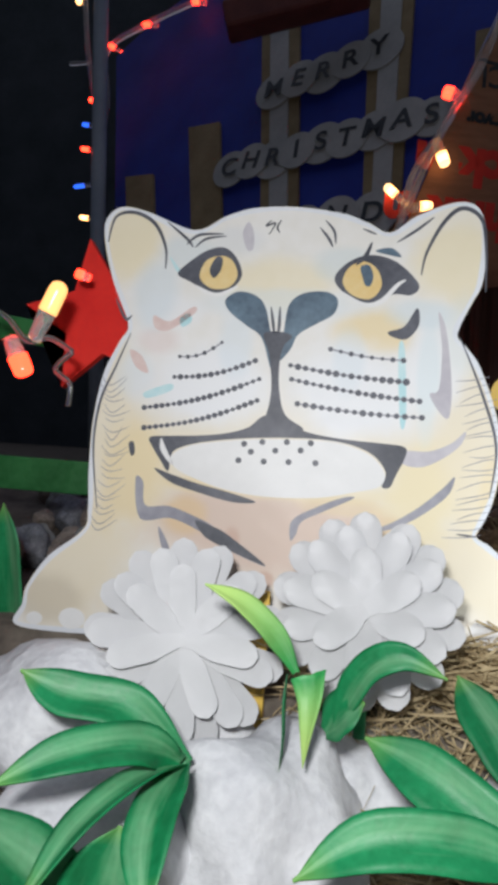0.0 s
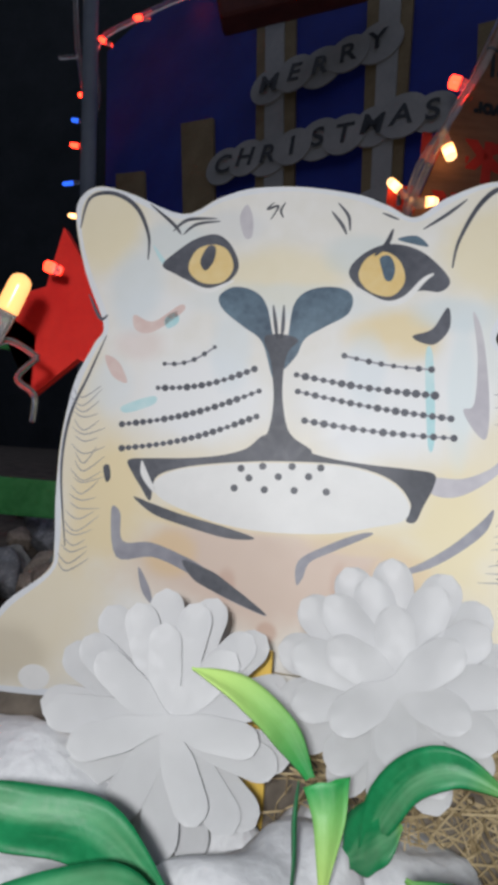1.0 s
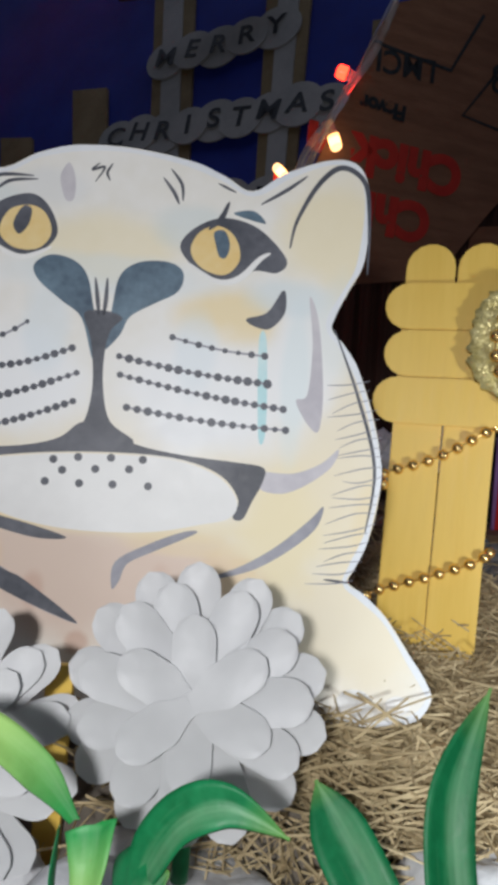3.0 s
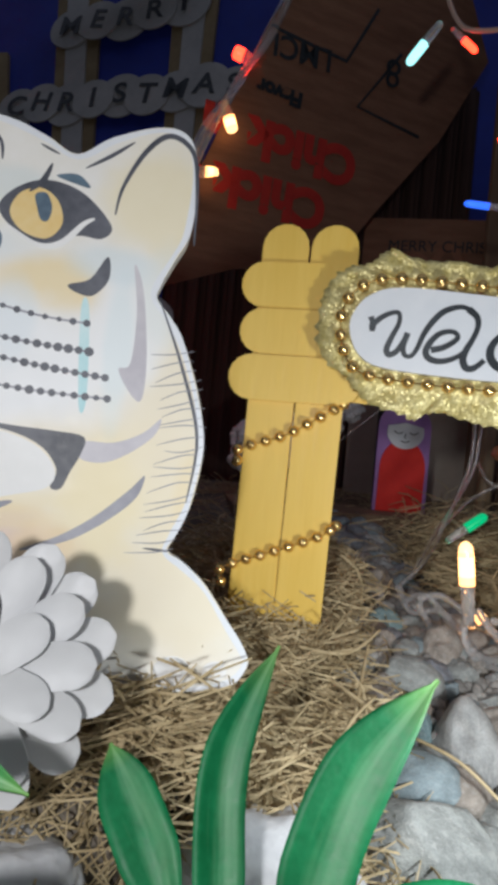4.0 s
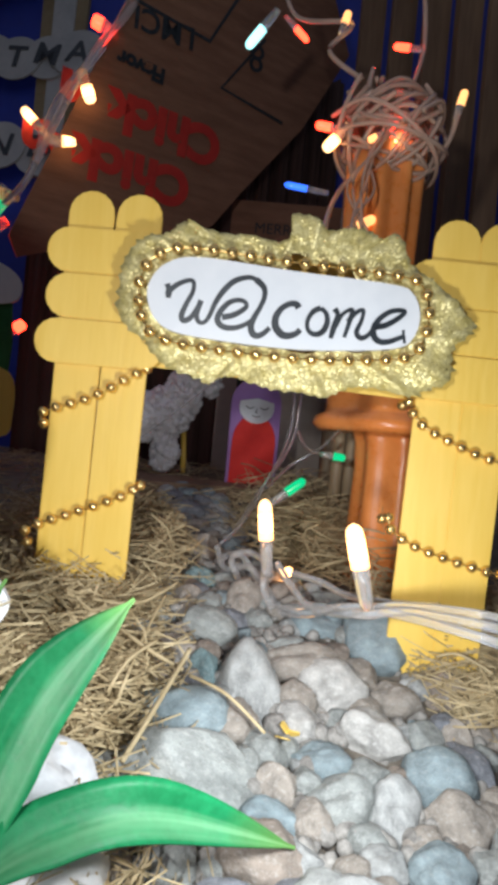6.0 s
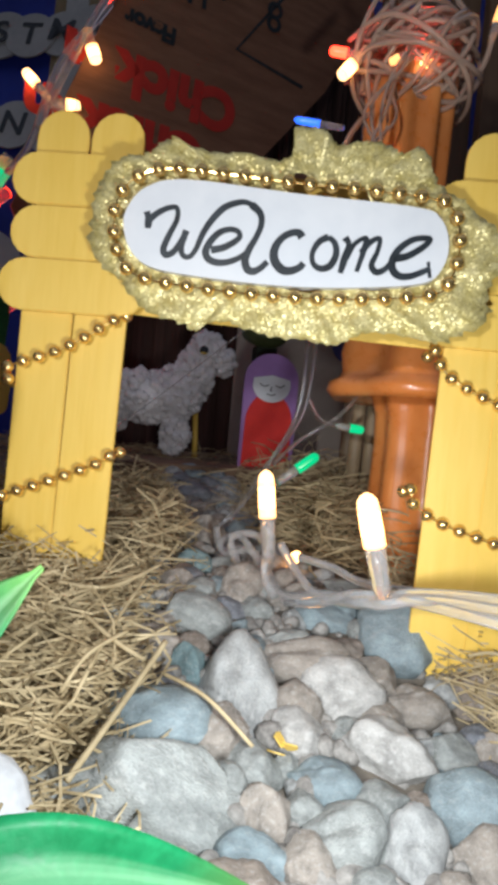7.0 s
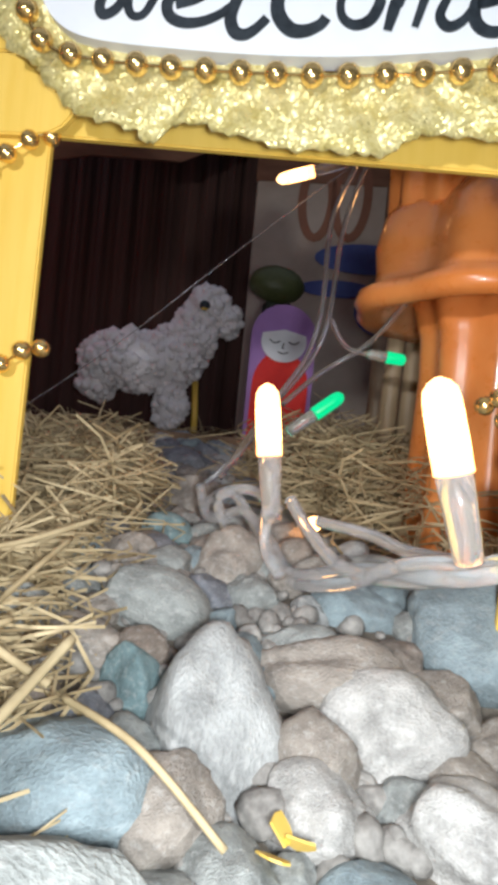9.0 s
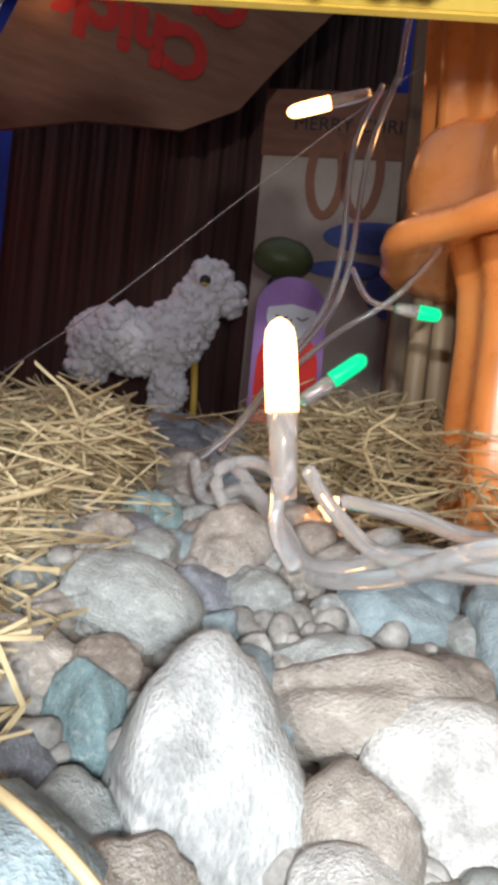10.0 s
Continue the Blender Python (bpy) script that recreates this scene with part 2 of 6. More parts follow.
def tube(bm, points, radius, seg=8, taper=None):
    pts = [Vector(p) for p in points]
    up = Vector((0.13, 0.31, 0.94))
    rings = []
    for i, p in enumerate(pts):
        d = (pts[min(i + 1, len(pts) - 1)] - pts[max(i - 1, 0)]).normalized()
        a = d.cross(up)
        a = (a if a.length > 1e-3 else d.cross(Vector((1, 0, 0)))).normalized()
        b = d.cross(a)
        r = radius * (taper(i / (len(pts) - 1)) if taper else 1)
        rings.append([bm.verts.new(p + r * (math.cos(k * math.tau / seg) * a + math.sin(k * math.tau / seg) * b)) for k in range(seg)])
    for q, w in zip(rings, rings[1:]):
        for k in range(seg):
            bm.faces.new((q[k], q[(k + 1) % seg], w[(k + 1) % seg], w[k]))
    bm.faces.new(rings[0][::-1])
    bm.faces.new(rings[-1])


def ribbon(bm, points, widths, z0, z1, mat=0, m=None):
    """A painted stroke: a thin strip along a flat curve, of varying width."""
    pts = [Vector((p[0], p[1])) for p in points]
    n = len(pts)
    left, right = [], []
    for i, p in enumerate(pts):
        d = (pts[min(i + 1, n - 1)] - pts[max(i - 1, 0)]).normalized()
        w = widths(i / (n - 1)) / 2
        left.append(p + Vector((-d.y, d.x)) * w)
        right.append(p - Vector((-d.y, d.x)) * w)
    m = m or Matrix()
    hi = [[bm.verts.new(m @ Vector((q.x, q.y, z1))) for q in side] for side in (left, right)]
    lo = [[bm.verts.new(m @ Vector((q.x, q.y, z0))) for q in side] for side in (left, right)]
    for i in range(n - 1):
        for f in ((hi[0][i], hi[1][i], hi[1][i + 1], hi[0][i + 1]), (hi[0][i], hi[0][i + 1], lo[0][i + 1], lo[0][i]), (hi[1][i + 1], hi[1][i], lo[1][i], lo[1][i + 1])):
            bm.faces.new(f).material_index = mat


def ball(bm, centre, radii, sub=2, rough=0.0, freq=60.0, seed=0.0, m=None, mat=0):
    r = bmesh.ops.create_icosphere(bm, subdivisions=sub, radius=1)
    c, s = Vector(centre), Vector(radii)
    for v in r["verts"]:
        d = v.co.normalized()
        k = 1 + rough * noise.noise(d * freq + Vector((seed, seed * 1.7, -seed)))
        q = Vector((d.x * s.x, d.y * s.y, d.z * s.z)) * k
        v.co = (m @ q if m else q) + c
    if mat:
        for f in {f for v in r["verts"] for f in v.link_faces}:
            f.material_index = mat


def lathe(bm, profile, seg=48, lobes=0, depth=0.0, centre=(0, 0)):
    """A turned form from (radius, z, flute) rows; flutes wave the radius."""
    rings = []
    for r, z, fl in profile:
        rings.append([bm.verts.new((centre[0] + math.cos(a) * r * (1 + fl * depth * math.cos(lobes * a)), centre[1] + math.sin(a) * r * (1 + fl * depth * math.cos(lobes * a)), z))
                      for a in (k * math.tau / seg for k in range(seg))])
    for q, w in zip(rings, rings[1:]):
        for k in range(seg):
            bm.faces.new((q[k], q[(k + 1) % seg], w[(k + 1) % seg], w[k]))
    bm.faces.new(rings[0][::-1])
    bm.faces.new(rings[-1])


def smooth_step(a, b, x):
    t = min(1, max(0, (x - a) / (b - a)))
    return t * t * (3 - 2 * t)


PROFILE = [(-9, -0.045), (0.05, -0.04), (0.14, -0.037), (0.165, -0.032), (0.19, -0.023), (0.215, -0.012), (0.235, -0.004), (0.27, -0.003), (0.31, 0.0), (0.36, 0.008), (0.42, 0.02), (0.5, 0.0255), (9, 0.0255)]


def ground_z(x, y):
    z = np.interp(y, [p[0] for p in PROFILE], [p[1] for p in PROFILE])
    # the bank that the tiger stands on
    z += 0.0315 * (1 - smooth_step(0.1, 0.128, x)) * smooth_step(0.142, 0.158, y) * (1 - smooth_step(0.172, 0.205, y))
    return float(z)


# ---- ground ----
def build_ground():
    bm = bmesh.new()
    xs = sorted(set([-6, -3, -1.5, -0.8] + [round(-0.5 + 0.01 * i, 3) for i in range(121)] + [0.9, 1.5, 3, 6]))
    ys = sorted(set([-6, -3, -1.5, -0.6] + [round(-0.3 + 0.01 * i, 3) for i in range(121)] + [1.1, 1.6, 3, 6]))
    rows = [[bm.verts.new((x, y, ground_z(x, y) + 0.003 * noise.noise(Vector((x * 40, y * 40, 0))))) for x in xs] for y in ys]
    for a, b in zip(rows, rows[1:]):
        for i in range(len(xs) - 1):
            bm.faces.new((a[i], a[i + 1], b[i + 1], b[i]))
    solid("ground", bm, SOIL, "dark brown bare soil under straw and stones", "ground", kind="structure", smooth=True)


build_ground()


# ---- far background: blue panel, walls ----
def wall(name, x0, x1, y0, y1, z0, z1, material, label, category="wall"):
    bm = bmesh.new()
    box(bm, x0, x1, y0, y1, z0, z1)
    return solid(name, bm, material, label, category, kind="structure")


# Added walls: near-black colour stands for the night dark; south, west, east stay unseen.
wall("wall_north", -4, 4, 3.2, 3.3, -0.2, 3.2, DARK, "added wall far behind, coloured near black for the night shade")
wall("wall_south", -4, 4, -4.3, -4.2, -0.2, 3.2, DARK, "added unseen dark wall closing the place behind")
wall("wall_west", -4.1, -4, -4.3, 3.3, -0.2, 3.2, DARK, "added unseen dark wall closing the place at one side")
wall("wall_east", 4, 4.1, -4.3, 3.3, -0.2, 3.2, DARK, "added unseen dark wall closing the place at the other side")

BOARD = Matrix.Translation((-0.0135, 0.86, 0.4845)) @ Matrix(((0.929, 0.1035, -0.391, 0), (-0.4229, 0.174, -0.902, 0), (-0.052, 0.949, 0.207, 0), (0, 0, 0, 1)))
MM = Matrix.Diagonal((0.001, 0.001, 0.001, 1))


def build_board():
    frame_ = thing("display_board", "dark blue display board with brown cardboard towers", "display board")
    bm = bmesh.new()
    prism(bm, [(-205, -700), (1000, -900), (1000, 900), (-150, 500), (-420, 395), (-500, 345), (-520, 330)], -14, 0, BOARD @ MM)
    part("panel", bm, NAVY, frame_, "deep blue painted panel")
    towers = [([(-397.4, 29.9), (-330.5, 24.0), (-290.0, -103.9), (-354.4, -96.8)], None), ([(-272.7, 103.7), (-206.8, 99.8), (-149.0, -119.6), (-209.9, -112.8)], None), ([(-163.6, 275.0), (-91.8, 262.0), (-16.3, -134.3), (-79.1, -127.3)], [(-145.0, 268.9), (-110.3, 262.8), (-32.0, -132.5), (-62.5, -129.1)]),
              ([(19.2, 296.0), (89.2, 279.3), (129.1, -150.4), (79.5, -144.9)], [(40.0, 288.1), (72.2, 280.9), (116.8, -149.0), (92.4, -146.3)]), ([(186.2, 141.8), (216.2, 141.0), (243.2, -163.0), (213.3, -159.7)], None)]
    for face, core in towers:
        bm = bmesh.new()
        prism(bm, face[::-1], 0, 6, BOARD @ MM)
        t = part("tower", bm, STRIP, frame_, "brown cardboard strip")
        if core:
            bm = bmesh.new()
            prism(bm, core[::-1], 6, 8.5, BOARD @ MM)
            part("pale_core", bm, DISC, t, "pale paper strip")


build_board()


def build_letters():
    rows = [("MERRY", (-106, 128), (58, 150), 33), ("CHRISTMAS", (-158, -2), (150, 22), 32), ("AND", (-10, -120), (92, -112), 33)]
    for word, a, b, r in rows:
        banner = thing("letter_banner", "string of grey paper discs reading " + word, "banner", "letter banners")
        for i, ch in enumerate(word):
            k = i / (len(word) - 1)
            u, v = a[0] + (b[0] - a[0]) * k, a[1] + (b[1] - a[1]) * k + 3 * math.sin(i * 2.1)
            z = 9 + 2.5 * (i % 2)
            bm = bmesh.new()
            rad = r * (1 + 0.07 * math.sin(i * 3.7))
            prism(bm, [(u + rad * math.cos(q * math.tau / 28), v + rad * math.sin(q * math.tau / 28)) for q in range(28)], z, z + 2, BOARD @ MM)
            disc = part("disc", bm, DISC, banner, "grey paper disc")
            cu = bpy.data.curves.new("letter", "FONT")
            cu.body, cu.align_x, cu.align_y, cu.size, cu.extrude, cu.offset = ch, "CENTER", "CENTER", 42, 0.3, 0.8
            tx = new("letter", cu)
            tx.data.materials.append(INK)
            tx.matrix_basis = BOARD @ MM @ Matrix.Translation((u, v, 14.2)) @ Matrix.Rotation(0.1 * math.sin(i * 5), 4, "Z")
            tx.parent = disc


build_letters()
bm = bmesh.new()
tube(bm, [(-0.3901, 1.0073, -0.0574), (-0.4086, 0.9866, 0.4302), (-0.4245, 0.9662, 0.9078), (-0.4300, 0.9580, 1.0958)], 0.0125, 16)
solid("pole", bm, POLE, "pale blue-white upright pole beside the board", "pole", smooth=True)
bm = bmesh.new()
p0, p1 = Vector((-0.1571, 0.7906, 0.6480)), Vector((0.0352, 0.8084, 0.6994))
box(bm, 0, (p1 - p0).length, 0, 0.04, -0.02, 0.02, 0.006, Matrix.Translation(p0) @ (p1 - p0).to_track_quat("X", "Z").to_matrix().to_4x4())
solid("beam", bm, surf("dark_red_wood", (0.1, 0.02, 0.015), (0.17, 0.04, 0.03), 30, 0.6, 0.4), "dark red wooden beam across the board", "beam")


# ---- the shed behind the gate ----
CARD = Matrix.Translation((0.12, 0.52, 0.3483)) @ Matrix(((0.9335, 0.0428, 0.2848, 0), (0.2841, -0.0919, -0.952, 0), (-0.0436, 0.9674, -0.103, 0), (0, 0, 0, 1)))


def words(text, m, size, material, owner, bold=0.0):
    cu = bpy.data.curves.new("lettering", "FONT")
    cu.body, cu.size, cu.extrude, cu.offset = text, size, 0.0002, bold
    ob = new("lettering", cu)
    ob.data.materials.append(material)
    ob.parent = owner
    ob.matrix_basis = m
    return ob


def build_cardboard():
    panel = thing("cardboard_roof", "tilted brown cardboard box panel with upside-down red and black print", "cardboard")
    bm = bmesh.new()
    prism(bm, [(29.1, 85.2), (12.5, 46.4), (-22.0, -59.3), (-54.8, -159.6), (-46.7, -174.7), (13.1, -146.3), (78.1, -129.5), (116.9, -101.7), (141.2, -64.0), (196.6, 14.7), (237.7, 101.0), (194.8, 166.7)], -4, 0, CARD @ MM)
    part("sheet", bm, CARDBOARD, panel)
    # two rows of thick red print, upside down; black print above them

    def on_card(a, b):
        """A pose on the sheet with the baseline from a to b, in mm."""
        return CARD @ Matrix.Translation((a[0] / 1000, a[1] / 1000, 0.0012)) @ Matrix.Rotation(math.atan2(b[1] - a[1], b[0] - a[0]), 4, "Z")

    for a, b in ([(112.0, -22.0), (-26.0, -22.0)], [(88.0, -66.0), (-44.0, -67.0)]):
        words("Chicken", on_card(a, b), 0.043, CARD_RED, panel, 0.0022)
    words("Flavor", on_card((52.0, 8.0), (3.0, 8.5)), 0.0165, INK, panel, 0.0009)
    words("LMCI", on_card((74.0, 51.0), (12.0, 47.0)), 0.025, INK, panel, 0.0005)
    a, b = [(143.3, 66.8), (127.6, 65.5)]
    words("8", on_card(a, b), 0.034, INK, panel)
    for pts in ([(15.0, 50.8), (88.3, 48.5), (112.1, 100.7)], [(142.0, 73.8), (105.6, 16.3), (173.4, 11.2)]):
        bm = bmesh.new()
        ribbon(bm, pts, lambda s: 3.0, 0, 0.5, 0, CARD @ MM)
        part("print_frame", bm, INK, panel)


build_cardboard()


def build_shed():
    bm = bmesh.new()
    n = 120
    front = [(0.065 + 0.3 * i / n, 0.63 + 0.004 * math.sin(i * 0.9) + 0.003 * math.sin(i * 2.3)) for i in range(n + 1)]
    lo = [bm.verts.new((x, y, 0.0)) for x, y in front]
    hi = [bm.verts.new((x, y, 0.255 + 0.185 * smooth_step(0.142, 0.212, x))) for x, y in front]
    lo2 = [bm.verts.new((x, y + 0.003, 0.0)) for x, y in front]
    hi2 = [bm.verts.new((x, y + 0.003, 0.255 + 0.185 * smooth_step(0.142, 0.212, x))) for x, y in front]
    for i in range(n):
        bm.faces.new((lo[i], lo[i + 1], hi[i + 1], hi[i]))
        bm.faces.new((lo2[i + 1], lo2[i], hi2[i], hi2[i + 1]))
        bm.faces.new((hi[i], hi[i + 1], hi2[i + 1], hi2[i]))
    solid("curtain", bm, CURTAIN, "dark brown pleated cloth hanging behind the sheep", "curtain", smooth=True)
    # plank wall at the side
    planks = thing("plank_wall", "dark weathered wooden planks standing upright", "wall", kind="structure")
    rng = random.Random(2)
    for i in range(12):
        bm = bmesh.new()
        x = 0.333 + 0.024 * i
        box(bm, x, x + 0.0225, 0.52 - 0.012 * i + rng.uniform(-0.002, 0.002), 0.528 - 0.012 * i, -0.01, 0.55, 0.001)
        part("plank", bm, WOOD, planks)
    # printed box
    b = thing("printed_box", "printed carton with brown lid lettered Merry Christmas", "box")
    bm = bmesh.new()
    bx = Matrix.Translation((0.2515, 0.605, -0.012)) @ Matrix.Rotation(radians(-17), 4, "Z")
    box(bm, 0, 0.15, 0, 0.04, 0.03, 0.299, 0.002, bx)
    part("carton", bm, surf("carton", (0.4, 0.33, 0.26), (0.5, 0.43, 0.36), 20, 0.6, 0.1), b)
    bm = bmesh.new()
    box(bm, -0.001, 0.151, -0.001, 0.041, 0.299 - 0.05, 0.299 + 0.001, 0.001, bx)
    part("brown_lid", bm, CARDBOARD, b, "brown cardboard lid")
    words("MERRY CHRISTMAS", bx @ pose(0.022, -0.0016, 0.299 - 0.03, 90, 0, 0), 0.0145, INK, b)
    brown = surf("brown_print", (0.22, 0.09, 0.05), (0.3, 0.13, 0.07), 30, 0.6, 0.0)
    blue = surf("blue_print", (0.05, 0.08, 0.3), (0.08, 0.14, 0.4), 30, 0.6, 0.0)
    m = bx @ pose(-0.268, -0.0005, 0, 90, 0, 0)
    for cx, cz, rx, rz, mt in [(0.318, 0.235, 0.012, 0.03, brown), (0.345, 0.24, 0.013, 0.034, brown), (0.36, 0.19, 0.04, 0.012, blue), (0.34, 0.165, 0.03, 0.007, blue), (0.375, 0.15, 0.02, 0.02, blue)]:
        bm = bmesh.new()
        if mt is brown:
            ribbon(bm, [(cx + rx * math.cos(a), cz + rz * math.sin(a)) for a in (k * math.tau / 24 for k in range(25))], lambda s: 0.007, 0, 0.0006, 0, m)
        else:
            prism(bm, [(cx + rx * math.cos(a), cz + rz * math.sin(a)) for a in (k * math.tau / 24 for k in range(24))], 0, 0.0006, m)
        part("print_mark", bm, mt, b)
    # upright bamboo sticks
    for (x, y, z), r in [((0.2589, 0.3190, 0.0127), 0.0034), ((0.2681, 0.3219, 0.0134), 0.004), ((0.2918, 0.4117, 0.0474), 0.005)]:
        bm = bmesh.new()
        tube(bm, [(x, y, -0.01), (x + 0.001, y, 0.05), (x + 0.003, y + 0.002, 0.13)], r, 10, lambda s: 1 + 0.06 * math.sin(s * 19))
        solid("bamboo_stick", bm, BAMBOO, "pale brown upright bamboo stick in the straw", "stick", "bamboo sticks", smooth=True)
    bm = bmesh.new()
    box(bm, 0.13, 0.29, 0.41, 0.62, 0.016, 0.0262, 0.001)
    solid("wooden_base", bm, WOOD, "brown wooden board under the sheep and doll", "board")


build_shed()


# ---- orange column ----
def build_column():
    col = thing("orange_column", "glossy orange plastic column of stacked fluted cups", "column")
    c, top = (0.2755, 0.277), (0.2535, 0.279)
    bm = bmesh.new()
    lathe(bm, [(0.0232, -0.012, 1), (0.0226, 0.02, 1), (0.0216, 0.05, 1), (0.0222, 0.062, 1), (0.0255, 0.0725, 0.8)], 84, 9, 0.06, c)
    part("shaft", bm, ORANGE, col, "", True)
    bm = bmesh.new()
    lathe(bm, [(0.0255, 0.0725, 0), (0.036, 0.0682, 0.3), (0.0425, 0.0668, 0.5), (0.0452, 0.0695, 0.6), (0.0442, 0.0728, 0.7), (0.0395, 0.0752, 1), (0.0382, 0.0775, 1.5), (0.0385, 0.085, 1.9), (0.0365, 0.0945, 2.0), (0.031, 0.1015, 2.0), (0.0235, 0.1055, 1.6), (0.0165, 0.107, 1)], 112, 8, 0.05, c)
    part("skirted_cup", bm, ORANGE, col, "orange cup with a flared rim and lobed shoulders", True)
    bm = bmesh.new()
    lathe(bm, [(0.0145, 0.098, 1), (0.0155, 0.135, 1), (0.0168, 0.19, 1), (0.0172, 0.197, 1), (0.0158, 0.198, 1), (0.013, 0.155, 1)], 72, 9, 0.1, top)
    part("upper_cup", bm, ORANGE, col, "", True)


build_column()


# ---- sheep and doll ----
def build_sheep():
    bm = bmesh.new()
    rng = random.Random(8)
    forms = [((0.166, 0.5, 0.0685), (0.035, 0.02, 0.0205), 120), ((0.19, 0.498, 0.073), (0.022, 0.018, 0.0215), 70), ((0.202, 0.496, 0.088), (0.0155, 0.0145, 0.02), 50), ((0.209, 0.494, 0.106), (0.0145, 0.0125, 0.0135), 46),
             ((0.2225, 0.493, 0.0985), (0.0085, 0.0085, 0.0105), 20), ((0.191, 0.496, 0.0425), (0.0105, 0.0095, 0.0165), 34), ((0.146, 0.504, 0.0545), (0.013, 0.012, 0.0125), 30)]
    for c, r, n in forms:
        ball(bm, c, [0.86 * v for v in r], 2, 0.1, 3, 1)
        for i in range(3 * n):
            a, z = rng.uniform(0, math.tau), rng.uniform(-1, 1)
            q = math.sqrt(1 - z * z)
            p = (c[0] + r[0] * 0.88 * q * math.cos(a), c[1] + r[1] * 0.88 * q * math.sin(a), c[2] + r[2] * 0.88 * z)
            s = rng.uniform(0.0017, 0.0037)
            ball(bm, p, (s * rng.uniform(0.8, 1.5), s, s * rng.uniform(0.8, 1.3)), 1, 0.35, 2.5, i)
    ball(bm, (0.2055, 0.4815, 0.1045), (0.0034, 0.002, 0.0034), 2, mat=1)
    tube(bm, [(0.208, 0.502, 0.0262), (0.2075, 0.502, 0.04), (0.206, 0.502, 0.06)], 0.0022, 8)
    for f in bm.faces[-26:]:
        f.material_index = 2
    solid("toy_sheep", bm, [COTTON, INK, YELLOW], "white cotton toy sheep standing on a wooden base", "toy sheep", smooth=True)


build_sheep()


def build_doll():
    m = pose(0.2465, 0.44, 0.0264, 90, 0, -8)
    bm = bmesh.new()
    arch = [(-18, 0), (18, 0)] + [(18 * math.cos(a), 58 + 18 * math.sin(a)) for a in (k * math.pi / 18 for k in range(19))]
    prism(bm, arch, -2.5, 0, m @ MM, 0)
    body = [(-16, 0.2), (15, 0.2)] + [(15.5 * math.cos(a), 30 + 20 * math.sin(a)) for a in (k * math.pi / 16 for k in range(17))]
    prism(bm, body, 0, 2.0, m @ MM, 1)
    prism(bm, [(12.5 * math.cos(a), 55 + 11.5 * math.sin(a)) for a in (math.pi + k * math.pi / 18 for k in range(19))] + [(12, 59), (0, 61.5), (-12, 59)], 2.0, 3.2, m @ MM, 2)
    for arc in ([(-8, 55.5), (-5, 53.8), (-2, 55)], [(2.5, 55), (5.5, 53.8), (8.5, 55.5)], [(-3, 49), (0, 48.2), (3, 49.2)], [(0.2, 54), (-0.6, 51.5), (0.6, 51)]):
        ribbon(bm, spline(arc, 6), lambda q: 0.7, 3.1, 3.4, 3, m @ MM)
    solid("paper_doll", bm, [PURPLE, RED, PAPER, INK], "flat paper doll in red with a purple hood", "doll")
    bm = bmesh.new()
    ball(bm, (0.2475, 0.475, 0.1215), (0.0175, 0.012, 0.011), 3, 0.1, 2, 3)
    solid("green_ball", bm, surf("olive_felt", (0.05, 0.065, 0.02), (0.09, 0.11, 0.04), 60, 0.5, 0.3), "dark green round ornament behind the doll", "ornament", smooth=True)
    bm = bmesh.new()
    box(bm, 0.242, 0.258, 0.475, 0.49, 0.0263, 0.112, 0.002)
    solid("standing_block", bm, surf("dark_felt", (0.02, 0.03, 0.02), (0.05, 0.06, 0.04), 60, 0.9, 0.3), "dark upright block behind the doll", "block")


build_doll()


# ---- tiger standee ----
TIGER = Matrix.Translation((0.0336, 0.1633, 0.0103)) @ Matrix.Rotation(math.radians(2.52), 4, "Z") @ Matrix.Rotation(math.radians(85.61), 4, "X")


